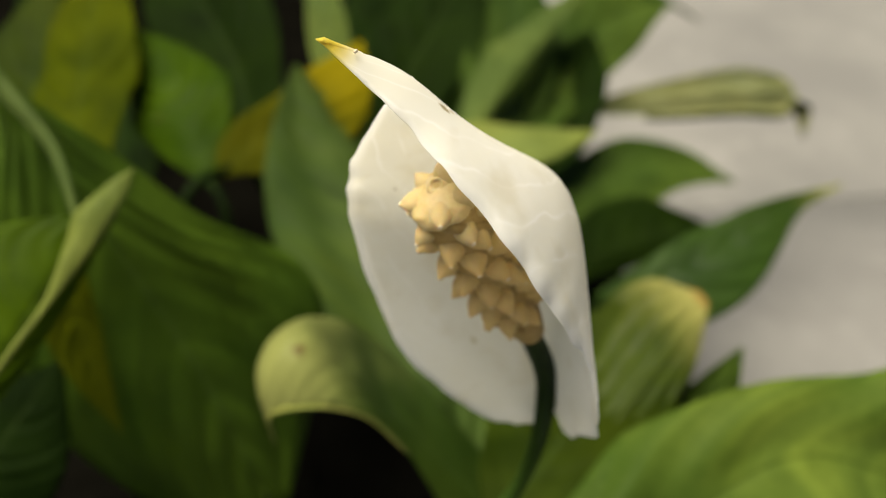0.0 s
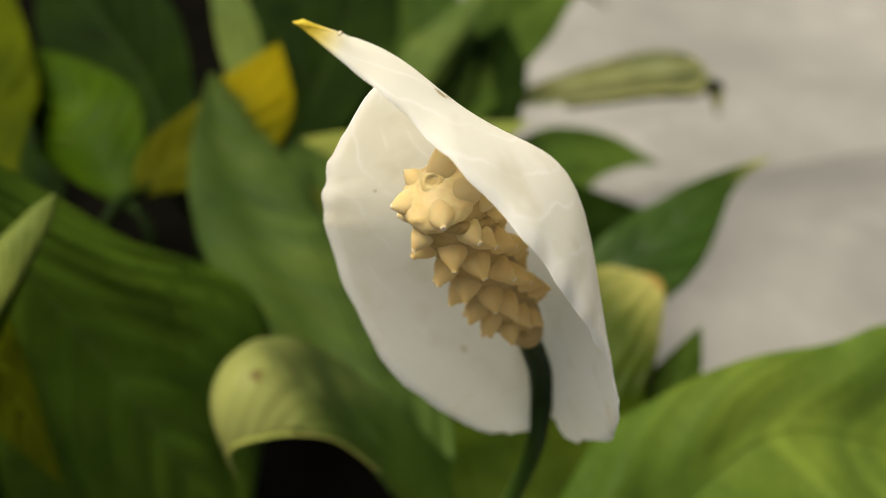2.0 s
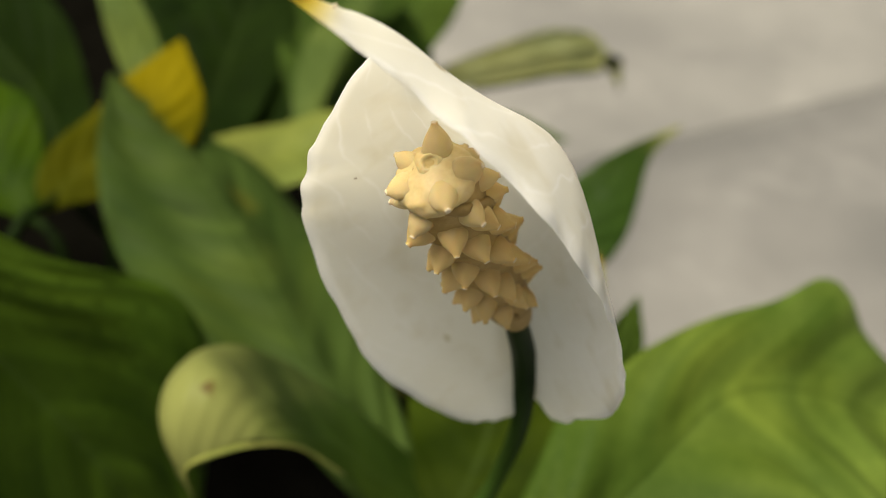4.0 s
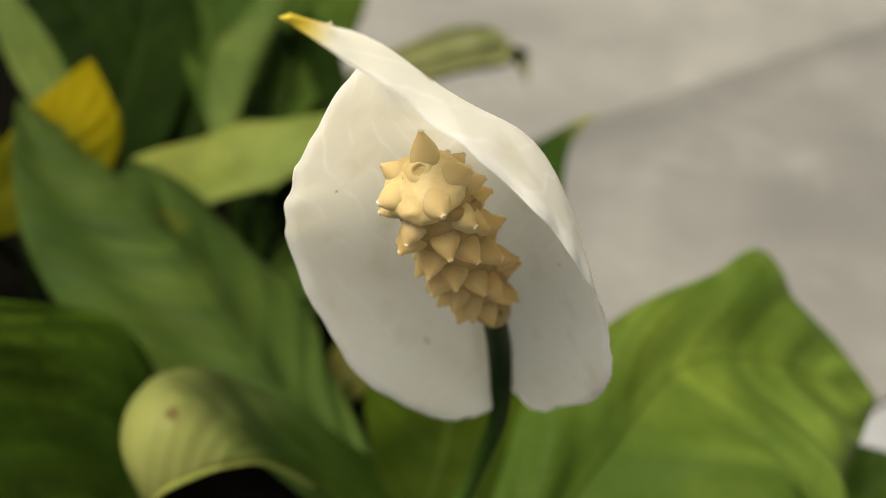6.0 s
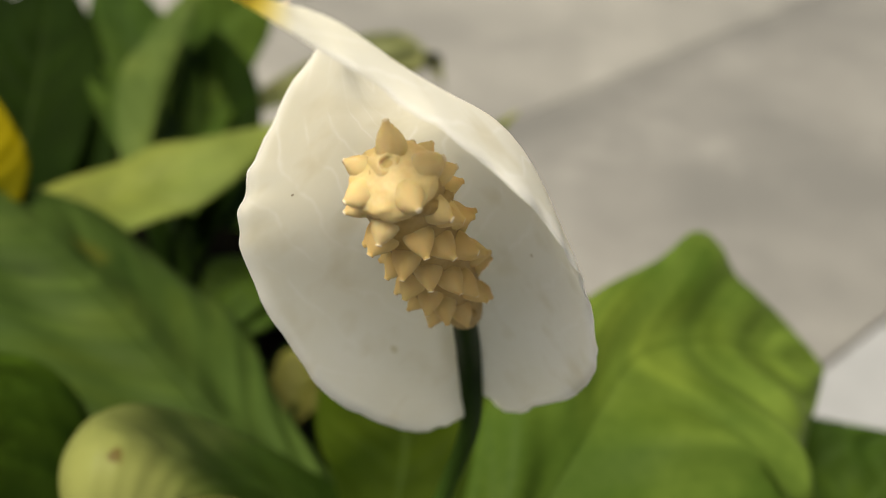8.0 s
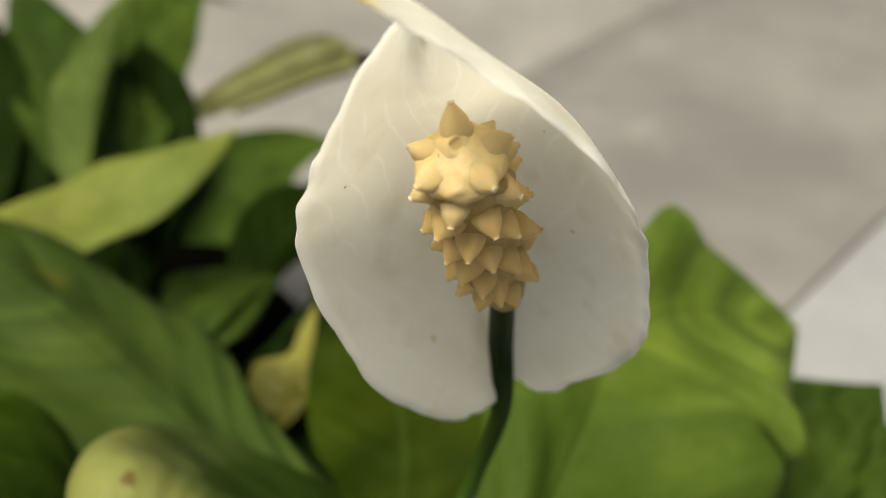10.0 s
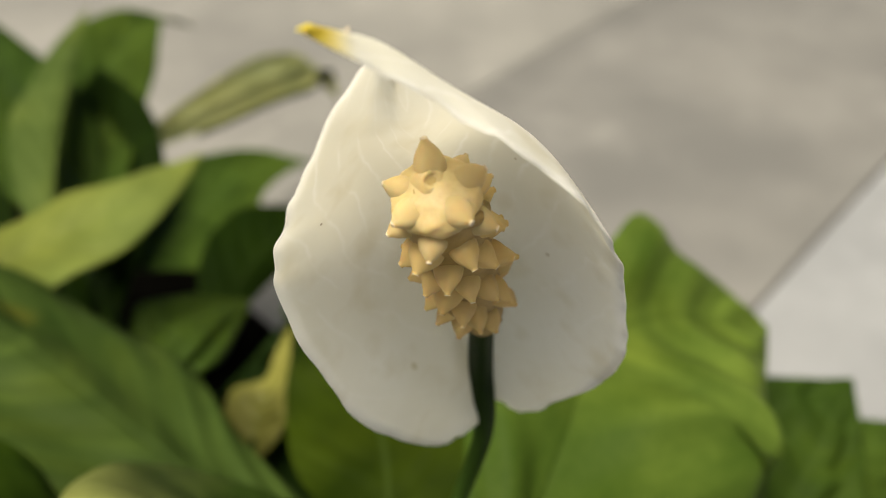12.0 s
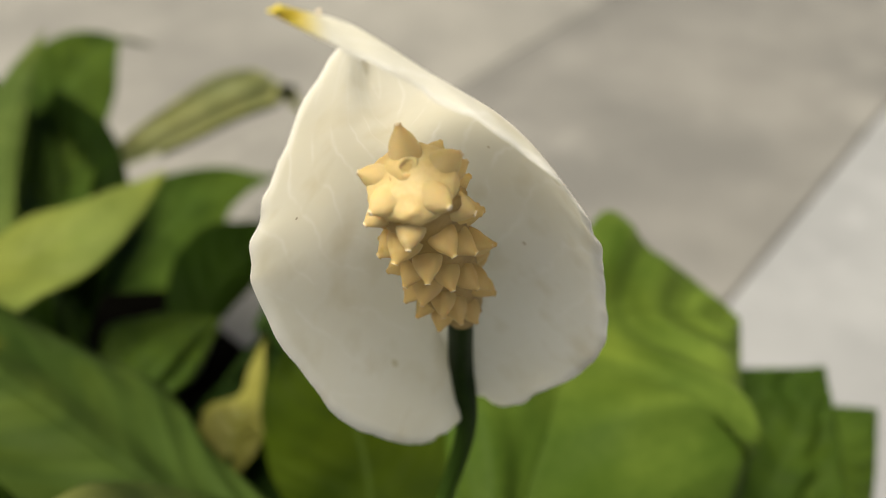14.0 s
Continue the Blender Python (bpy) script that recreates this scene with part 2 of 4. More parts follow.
def plain(name, deep, light, rough, scale, fine_scale, bump_dist, sss=0.0, spec=0.35):
    m, n, b, out = material(name)
    obj = n.nodes.new("ShaderNodeTexCoord").outputs["Object"]
    big, fine = noise_at(n, obj, scale, 4.0), noise_at(n, obj, fine_scale, 4.0)
    col = mix(n, 0.3, ramp(n, big, [(0.3, deep), (0.7, light)]), ramp(n, fine, [(0.3, deep), (0.7, light)]))
    n.links.new(col, b.inputs["Base Color"])
    b.inputs["Roughness"].default_value = rough
    b.inputs["Specular IOR Level"].default_value = spec
    if sss:
        b.inputs["Subsurface Weight"].default_value = sss
        b.inputs["Subsurface Radius"].default_value = (1.0, 0.6, 0.25)
        b.inputs["Subsurface Scale"].default_value = 0.0015
    bump(n, calc(n, "ADD", big, calc(n, "MULTIPLY", fine, 0.4)), 0.5, bump_dist, b)
    return m


SPATHE = spathe_material()
CREAM = plain("pistil_cream", (0.46, 0.300, 0.098), (0.65, 0.480, 0.200), 0.5, 250.0, 1500.0, 0.00015, 0.4)
PALE_CREAM = plain("pistil_pale_cream", (0.45, 0.325, 0.132), (0.60, 0.466, 0.228), 0.5, 250.0, 1500.0, 0.00015, 0.5)
STIGMA = plain("stigma_tan", (0.52, 0.42, 0.27), (0.68, 0.58, 0.42), 0.45, 400.0, 1500.0, 0.0001)
HOLLOW = plain("hollow_brown", (0.40, 0.28, 0.09), (0.52, 0.38, 0.15), 0.6, 500.0, 1500.0, 0.0001)
# browner than the pistils, which paints in the shade of the crevices
CORE = plain("spadix_core_shade", (0.24, 0.15, 0.042), (0.37, 0.245, 0.082), 0.55, 300.0, 1200.0, 0.0003, 0.1)
STEM = plain("stem_dark_green", (0.006, 0.014, 0.003), (0.016, 0.030, 0.006), 0.45, 60.0, 600.0, 0.0003, spec=0.05)
# petiole green darkened to near black for the shade among the leaves
PETIOLE = plain("petiole_shade_green", (0.0030, 0.0070, 0.0010), (0.0090, 0.0180, 0.0030), 0.6, 40.0, 500.0, 0.0004, spec=0.03)
def stalk():
    """Stalk coloured by height: almost black-green under the bloom, greener further down."""
    m = STEM.copy()
    m.name = "stalk_green"
    n = m.node_tree
    b = n.nodes["Principled BSDF"]
    old = b.inputs["Base Color"].links[0].from_socket
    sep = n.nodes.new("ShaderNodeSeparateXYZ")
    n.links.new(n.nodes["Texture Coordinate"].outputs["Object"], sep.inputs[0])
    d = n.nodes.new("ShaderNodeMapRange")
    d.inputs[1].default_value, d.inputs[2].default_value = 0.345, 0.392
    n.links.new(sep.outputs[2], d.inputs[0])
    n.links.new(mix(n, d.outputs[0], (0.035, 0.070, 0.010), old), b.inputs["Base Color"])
    return m


STALK = stalk()
MARGIN = plain("leaf_margin_yellow", (0.11, 0.14, 0.025), (0.27, 0.26, 0.07), 0.5, 70.0, 500.0, 0.0003, spec=0.05)
# soil far darker than real: the shade under the leaves is in its colour
SOIL = plain("shade_black_soil", (0.0008, 0.0008, 0.0006), (0.0040, 0.0037, 0.0026), 0.95, 14.0, 120.0, 0.02, spec=0.0)
GROUND = plain("dull_concrete_ground", (0.18, 0.17, 0.16), (0.30, 0.29, 0.27), 0.85, 2.0, 60.0, 0.004)


def concrete(name, deep, light, stain, grime=0.0):
    m, n, b, out = material(name)
    obj = n.nodes.new("ShaderNodeTexCoord").outputs["Object"]
    big, mid, fine = noise_at(n, obj, 3.2, 5.0, 0.6), noise_at(n, obj, 17.0, 5.0), noise_at(n, obj, 180.0, 4.0)
    col = ramp(n, mid, [(0.25, deep), (0.75, light)])
    col = mix(n, ramp(n, big, [(0.40, (0, 0, 0)), (0.62, (0.95, 0.95, 0.95))]), col, stain)
    col = mix(n, ramp(n, noise_at(n, obj, 9.0, 4.0, 0.6), [(0.56, (0, 0, 0)), (0.72, (0.7, 0.7, 0.7))]), col, tuple(1.22 * c for c in light))
    col = mix(n, 0.2, col, ramp(n, fine, [(0.3, deep), (0.7, light)]))
    if grime:  # dirt washed into the long joint between the slabs
        sep = n.nodes.new("ShaderNodeSeparateXYZ")
        n.links.new(obj, sep.inputs[0])
        off = calc(n, "ADD", calc(n, "MULTIPLY", sep.outputs[0], -0.1305), calc(n, "MULTIPLY", sep.outputs[1], 0.9914))
        off = calc(n, "ADD", calc(n, "SUBTRACT", off, 0.635), calc(n, "MULTIPLY", calc(n, "SUBTRACT", noise_at(n, obj, 6.0, 3.0), 0.5), 0.10))
        near = calc(n, "SUBTRACT", 1.0, calc(n, "MINIMUM", calc(n, "MULTIPLY", calc(n, "ABSOLUTE", off), 22.0), 1.0))
        col = mix(n, calc(n, "MULTIPLY", near, grime), col, tuple(0.72 * c for c in stain))
    n.links.new(col, b.inputs["Base Color"])
    b.inputs["Roughness"].default_value = 0.75
    bump(n, calc(n, "ADD", mid, calc(n, "MULTIPLY", fine, 0.5)), 0.4, 0.002, b)
    return m


CONCRETE = concrete("grey_concrete", (0.1147, 0.1092, 0.0992), (0.1456, 0.1401, 0.1283), (0.0801, 0.0774, 0.0719), 0.45)
PALE_SLAB = concrete("pale_concrete", (0.1429, 0.1372, 0.1231), (0.1786, 0.1711, 0.1542), (0.1034, 0.0996, 0.0912), 0.45)
WHITE_SLAB = concrete("white_concrete", (0.1690, 0.1715, 0.1740), (0.2080, 0.2105, 0.2125), (0.1360, 0.1385, 0.1415))


# ---- mesh builders ----
def spline(points, n):
    """Smooth curve through the points at n even steps."""
    p = np.asarray(points, float)
    q = np.vstack([2 * p[0] - p[1], p, 2 * p[-1] - p[-2]])
    t = np.linspace(0, len(p) - 1, n)
    i = np.minimum(t.astype(int), len(p) - 2)
    u = (t - i)[:, None]
    a, b, c, d = q[i], q[i + 1], q[i + 2], q[i + 3]
    return 0.5 * (2 * b + (c - a) * u + (2 * a - 5 * b + 4 * c - d) * u**2 + (3 * b - a - 3 * c + d) * u**3)


def part(name, mesh, mat, parent, label="", smooth=True):
    """One mesh object under a thing or a part."""
    if isinstance(mesh, bmesh.types.BMesh):
        bm, mesh = mesh, bpy.data.meshes.new(name)
        for f in bm.faces:
            f.smooth = smooth
        bm.to_mesh(mesh)
        bm.free()
    if not mesh.materials:
        mesh.materials.append(mat)
    ob = new(name, mesh)
    ob.parent = parent
    if parent is not None:
        ob.matrix_parent_inverse = parent.matrix_world.inverted()
    return tagged(ob, label=label)


def shell(grid, thick):
    """A closed sheet of some thickness over a grid of points, with uv along and across."""
    nv, nu, _ = grid.shape
    du, dv = np.gradient(grid, axis=1), np.gradient(grid, axis=0)
    nrm = np.cross(du, dv)
    nrm /= np.linalg.norm(nrm, axis=2, keepdims=True) + 1e-12
    across = np.linspace(0, 1, nu)
    slim = thick * (0.35 + 0.65 * np.clip(4 * across * (1 - across), 0, 1))[None, :, None]
    top, low = grid + nrm * slim / 2, grid - nrm * slim / 2
    verts = np.concatenate([top.reshape(-1, 3), low.reshape(-1, 3)])
    off = nv * nu
    faces = []
    for i in range(nv - 1):
        for j in range(nu - 1):
            a, b, c, d = i * nu + j, i * nu + j + 1, (i + 1) * nu + j + 1, (i + 1) * nu + j
            faces += [(a, b, c, d), (off + d, off + c, off + b, off + a)]
    ring = [i for i in range(nu)] + [k * nu + nu - 1 for k in range(1, nv)] + [(nv - 1) * nu + j for j in range(nu - 2, -1, -1)] + [k * nu for k in range(nv - 2, 0, -1)]
    for a, b in zip(ring, ring[1:] + ring[:1]):
        faces.append((b, a, off + a, off + b))
    me = bpy.data.meshes.new("sheet")
    me.from_pydata(verts.tolist(), [], faces)
    uvs = me.uv_layers.new(name="UVMap")
    for loop in me.loops:
        k = loop.vertex_index % off
        uvs.data[loop.index].uv = ((k % nu) / (nu - 1), (k // nu) / (nv - 1))
    me.polygons.foreach_set("use_smooth", [True] * len(me.polygons))
    me.validate()
    return me


def tube(points, radii, n=24, sides=10):
    c = spline(points, n)
    r = np.interp(np.linspace(0, 1, n), np.linspace(0, 1, len(radii)), radii)
    tan = np.gradient(c, axis=0)
    tan /= np.linalg.norm(tan, axis=1, keepdims=True)
    bm = bmesh.new()
    rings = []
    ref = np.array((1.0, 0.3, 0.1))
    for p, t, rad in zip(c, tan, r):
        a = ref - t * (ref @ t)
        a /= np.linalg.norm(a)
        b = np.cross(t, a)
        rings.append([bm.verts.new(p + rad * (math.cos(k) * a + math.sin(k) * b)) for k in np.linspace(0, 2 * math.pi, sides, endpoint=False)])
    for u, v in zip(rings, rings[1:]):
        for k in range(sides):
            bm.faces.new((u[k], u[(k + 1) % sides], v[(k + 1) % sides], v[k]))
    bm.faces.new(rings[0][::-1])
    bm.faces.new(rings[-1])
    return bm


def thing(name, at, label, category, group="", kind=""):
    ob = new(name)
    ob.empty_display_size = 0.05
    ob.matrix_world = Matrix.Translation(at)
    bpy.context.view_layer.update()
    return tagged(ob, label, category, group, kind)


# ---- ground and paving ----
def slab(name, x0, x1, y0, y1, z0, z1, edge=0.004):
    bm = bmesh.new()
    bmesh.ops.create_cube(bm, size=1.0, matrix=Matrix.LocRotScale(((x0 + x1) / 2, (y0 + y1) / 2, (z0 + z1) / 2), None, (x1 - x0, y1 - y0, z1 - z0)))
    bmesh.ops.bevel(bm, geom=bm.edges[:], offset=edge, segments=2, affect="EDGES")
    return bm


ground_bm = bmesh.new()
bmesh.ops.create_grid(ground_bm, x_segments=24, y_segments=24, size=400.0, matrix=Matrix.Translation((0, 0, -0.02)))
ground = part("ground", ground_bm, GROUND, None)
tagged(ground, "dull grey concrete ground running to the horizon", "ground", kind="structure")

PAVE_TURN = pose(0, 0, 0, 0, 0, 7.5)
pavement = thing("pavement", (0, 0, 0), "large grey and white concrete paving slabs with narrow joints", "pavement", kind="structure")
BANDS = [(0.218 - 0.82 * (k + 1), 0.218 - 0.82 * k, WHITE_SLAB) for k in range(4)] + [(0.218, 0.655, CONCRETE), (0.655, 4.7, PALE_SLAB)]
for y0, y1, stone in BANDS:
    for s in range(-1, 2):
        bm = slab("paving_slab", -2.4 + 4.0 * s + 0.001, 1.6 + 4.0 * s - 0.001, y0 + (0.0003 if y0 > 0.5 else 0.0015), y1 - (0.0003 if y1 > 0.5 else 0.0015), -0.03, 0.0, 0.0015)
        bm.transform(PAVE_TURN)
        part("paving_slab", bm, stone, pavement, smooth=False)

LEAVES = [
    ("big_left", 1, "broad", [(-0.0704, 0.2011, 0.232), (-0.0912, 0.218, 0.293), (-0.1183, 0.2323, 0.36), (-0.1461, 0.2512, 0.4049)], (-0.0311, -0.0393, -0.0402), (0.0474, 0.0261, -0.0089), 0.45, (0.3, 0.7, 0.95, 0.8, 0.5, 0.02), (0.15, 0.7, 1.08, 0.6, 0.3, 0.02), None, None),
    ("rolled_left", 1, "bright", [(-0.136, 0.123, 0.356), (-0.118, 0.155, 0.377), (-0.105, 0.18, 0.391), (-0.089, 0.204, 0.404)], (-0.028, 0.017, 0.014), (0.006, 0.007, -0.005), 0.55, (1, 1, 1, 0.75, 0.12, 0.02), None, None, None),
    ("blue", 0, "blue", [(0.01, 0.178, 0.265), (-0.012, 0.248, 0.283), (-0.033, 0.317, 0.3), (-0.057, 0.367, 0.318), (-0.076, 0.401, 0.33)], (-0.0457, -0.0222, 0.0069), (0.0472, 0.0061, -0.0261), 0.5, (0.15, 0.5, 0.88, 0.85, 0.5, 0.02), (0.4, 0.6, 0.95, 0.86, 0.2, 0.02), None, None),
    ("pale_mid", 2, "pale", [(-0.0831, 0.4082, 0.2596), (-0.0171, 0.3939, 0.2784), (0.0326, 0.3838, 0.2893), (0.0829, 0.3918, 0.2947)], (0.024, 0.0209, 0.0066), (0.0242, -0.0329, -0.0), 0.6, (0.7, 0.9, 1, 0.9, 0.5, 0.02), (0.8, 1, 1, 0.9, 0.5, 0.02), None, None),
    ("dark_mid", 2, "mid", [(0.0578, 0.4656, 0.1856), (0.1025, 0.4893, 0.1832), (0.1644, 0.5161, 0.1761), (0.2201, 0.525, 0.1634)], (0.0183, 0.0458, 0.009), (0.0115, -0.0499, -0.0106), 0.55, None, (0.1, 0.6, 0.95, 0.8, 0.45, 0.25, 0.1, 0.02), None, None),
    ("hook", 2, "washed", [(0.09, 0.55, 0.208), (0.18, 0.593, 0.196), (0.259, 0.614, 0.19), (0.29, 0.62, 0.181), (0.295, 0.594, 0.159)], (-0.0462, 0.0124, 0.0143), (-0.053, -0.033, 0.0), 0.5, None, None, None, None),
    ("upper_pale", 2, "dull", [(0.005, 0.425, 0.246), (0.038, 0.505, 0.262), (0.072, 0.564, 0.269), (0.123, 0.635, 0.276)], (-0.026, -0.002, -0.003), (0.002, -0.014, -0.001), 0.5, None, None, None, None),
    ("upper", 2, "mid", [(0.027, 0.434, 0.227), (0.072, 0.55, 0.223), (0.114, 0.622, 0.23), (0.151, 0.665, 0.234), (0.184, 0.688, 0.23), (0.221, 0.687, 0.213)], (-0.055, -0.024, 0.009), (-0.01, -0.078, -0.008), 0.42, (0.5, 0.9, 1, 0.8, 0.4, 0.02), (0.3, 0.8, 1, 0.8, 0.4, 0.02), None, None),
    ("small_right", 2, "tipped", [(0.0812, 0.3215, 0.2338), (0.1152, 0.3274, 0.2483), (0.1488, 0.3427, 0.2583), (0.1822, 0.3631, 0.2666), (0.2198, 0.3828, 0.2665)], (-0.0065, 0.0127, 0.0055), (0.0118, -0.0279, -0.0109), 0.45, (0.4, 0.8, 1, 0.7, 0.3, 0.02), (0.6, 0.9, 0.95, 0.6, 0.2, 0.02), None, None),
    ("broad_right", 3, "lime", [(0.026, 0.118, 0.317), (0.07, 0.14, 0.324), (0.106, 0.157, 0.33), (0.136, 0.155, 0.324), (0.16, 0.148, 0.312), (0.182, 0.139, 0.302)], (0.029, 0.037, 0.011), (-0.039, -0.049, -0.007), 0.6, (0.3, 0.48, 0.66, 0.6, 0.53, 0.6, 0.83, 0.85, 0.66, 0.4, 0.02), (0.5, 1, 1.05, 1, 0.75, 0.02), None, None),
    ("low_right", 3, "green", [(0.119, 0.095, 0.233), (0.175, 0.105, 0.241), (0.234, 0.118, 0.254)], (-0.023, 0.041, 0.002), (0.031, -0.02, -0.008), 0.5, (0.5, 0.9, 1, 1.0, 0.85, 0.02), None, None, None),
    ("low_right2", 3, "mid", [(0.146, 0.102, 0.229), (0.193, 0.102, 0.237), (0.246, 0.095, 0.236)], (0.003, 0.024, 0.008), (0.014, -0.031, -0.016), 0.5, None, None, None, None),
    ("small_dark", 2, "mid", [(0.0091, 0.3294, 0.2262), (0.0322, 0.3407, 0.2306), (0.0553, 0.3521, 0.2273), (0.0822, 0.367, 0.2142)], (0.0047, 0.0389, 0.0022), (0.0081, -0.0101, -0.012), 0.5, None, None, None, None),
    ("wilted", 2, "yellowing", [(0.0248, 0.2677, 0.2258), (0.0377, 0.2781, 0.2368), (0.0524, 0.2835, 0.2478), (0.0677, 0.2938, 0.2606)], (-0.0112, 0.0152, -0.0054), (0.0164, -0.007, 0.0074), 0.33, (0.2, 0.85, 1, 0.28, 0.22, 0.02), (0.2, 0.8, 0.95, 0.4, 0.22, 0.02), None, None),
    ("centre", 0, "olive", [(0.013, 0.153, 0.292), (0.039, 0.185, 0.295), (0.062, 0.23, 0.291), (0.072, 0.257, 0.3)], (-0.031, 0.009, -0.0), (0.012, -0.05, 0.014), 0.5, None, None, None, None),
    ("upright1", 1, "yellow_green", [(-0.171, 0.306, 0.293), (-0.185, 0.378, 0.315), (-0.192, 0.432, 0.331), (-0.202, 0.518, 0.354)], (-0.032, -0.001, -0.01), (0.032, -0.02, -0.002), 0.5, None, None, None, None),
    ("upright2", 1, "bright", [(-0.1145, 0.3409, 0.2945), (-0.1286, 0.3691, 0.3072), (-0.147, 0.4053, 0.3155), (-0.1759, 0.4527, 0.3245)], (-0.0277, 0.0059, -0.0096), (0.0366, -0.0061, -0.0005), 0.58, None, None, None, None),
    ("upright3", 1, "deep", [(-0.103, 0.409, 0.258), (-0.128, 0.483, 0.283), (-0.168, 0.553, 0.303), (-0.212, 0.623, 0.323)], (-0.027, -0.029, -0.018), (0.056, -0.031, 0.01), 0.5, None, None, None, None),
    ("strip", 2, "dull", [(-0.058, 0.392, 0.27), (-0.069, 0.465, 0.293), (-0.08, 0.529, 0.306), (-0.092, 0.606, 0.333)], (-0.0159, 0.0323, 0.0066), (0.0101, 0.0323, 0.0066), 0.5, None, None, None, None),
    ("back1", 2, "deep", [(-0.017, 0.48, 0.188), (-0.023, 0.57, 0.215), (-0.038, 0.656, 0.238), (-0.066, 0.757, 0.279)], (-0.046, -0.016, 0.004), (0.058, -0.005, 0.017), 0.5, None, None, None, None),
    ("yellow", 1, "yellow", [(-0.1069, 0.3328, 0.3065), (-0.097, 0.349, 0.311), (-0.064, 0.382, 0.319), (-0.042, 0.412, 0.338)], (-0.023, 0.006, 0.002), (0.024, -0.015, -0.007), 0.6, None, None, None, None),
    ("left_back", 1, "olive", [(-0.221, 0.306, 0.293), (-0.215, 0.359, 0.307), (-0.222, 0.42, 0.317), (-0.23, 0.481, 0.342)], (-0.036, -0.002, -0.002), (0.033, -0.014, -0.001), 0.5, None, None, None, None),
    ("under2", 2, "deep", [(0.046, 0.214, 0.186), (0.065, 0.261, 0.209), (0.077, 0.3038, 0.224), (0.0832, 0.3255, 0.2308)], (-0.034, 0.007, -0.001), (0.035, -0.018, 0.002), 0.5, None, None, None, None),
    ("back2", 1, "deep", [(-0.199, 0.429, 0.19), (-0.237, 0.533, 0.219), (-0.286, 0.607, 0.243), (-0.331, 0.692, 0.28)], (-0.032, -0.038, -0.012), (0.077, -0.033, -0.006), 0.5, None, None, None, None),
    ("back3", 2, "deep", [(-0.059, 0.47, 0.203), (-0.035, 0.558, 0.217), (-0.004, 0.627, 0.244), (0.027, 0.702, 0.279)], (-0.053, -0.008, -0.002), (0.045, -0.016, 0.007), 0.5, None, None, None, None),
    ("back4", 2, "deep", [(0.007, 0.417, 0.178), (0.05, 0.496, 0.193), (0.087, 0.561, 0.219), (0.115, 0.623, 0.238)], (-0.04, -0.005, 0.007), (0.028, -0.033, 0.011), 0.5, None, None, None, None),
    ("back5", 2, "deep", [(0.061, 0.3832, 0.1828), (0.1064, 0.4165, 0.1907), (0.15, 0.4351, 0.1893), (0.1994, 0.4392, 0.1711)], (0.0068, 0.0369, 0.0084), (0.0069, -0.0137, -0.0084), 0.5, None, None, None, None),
    ("back6", 2, "green", [(0.032, 0.461, 0.208), (0.043, 0.543, 0.225), (0.051, 0.618, 0.247), (0.061, 0.708, 0.272)], (-0.029, 0.037, 0.01), (0.04, 0.003, 0.008), 0.5, None, None, None, None),
    ("fold_left", 1, "glow", [(-0.1141, 0.1995, 0.3802), (-0.1155, 0.1926, 0.363), (-0.1126, 0.1854, 0.3424), (-0.106, 0.1765, 0.3168)], (-0.01, -0.0038, -0.0013), (0.0066, 0.0014, -0.0028), 0.42, None, None, None, None),
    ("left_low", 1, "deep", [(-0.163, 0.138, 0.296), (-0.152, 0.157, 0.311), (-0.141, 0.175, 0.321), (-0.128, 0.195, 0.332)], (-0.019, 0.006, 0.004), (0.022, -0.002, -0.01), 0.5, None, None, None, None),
    ("curl_low", 0, "green", [(0.057, 0.182, 0.259), (0.084, 0.204, 0.27), (0.104, 0.221, 0.279), (0.122, 0.24, 0.29)], (-0.008, 0.008, 0.003), (0.011, -0.006, -0.001), 0.5, (0.8, 1, 1, 0.8, 0.5, 0.02), (0.8, 1, 1, 0.9, 0.7, 0.02), None, None),
]

# ---- soil bed under the clump ----
bed = bmesh.new()
bmesh.ops.create_grid(bed, x_segments=40, y_segments=40, size=1.0)
for v in bed.verts:
    p, q = v.co.x, v.co.y
    r = max(abs(p), abs(q))
    p, q = p * math.sqrt(1 - 0.42 * q * q), q * math.sqrt(1 - 0.42 * p * p)
    edge = 1 + 0.05 * r**3 * noise.noise(Vector((p * 4, q * 4, 5)))
    x, y = p * edge * 0.56 - 0.385, q * edge * 0.84 + 0.52
    lift = 0.035 * (1 - r**4) + 0.012 * noise.noise(Vector((x * 14, y * 14, 0))) * (1 - r**6)
    v.co = (x, y, 0.002 + max(lift, 0.0))
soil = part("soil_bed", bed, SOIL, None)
tagged(soil, "soil heaped under the plants, near black to stand for shade", "soil", kind="structure")

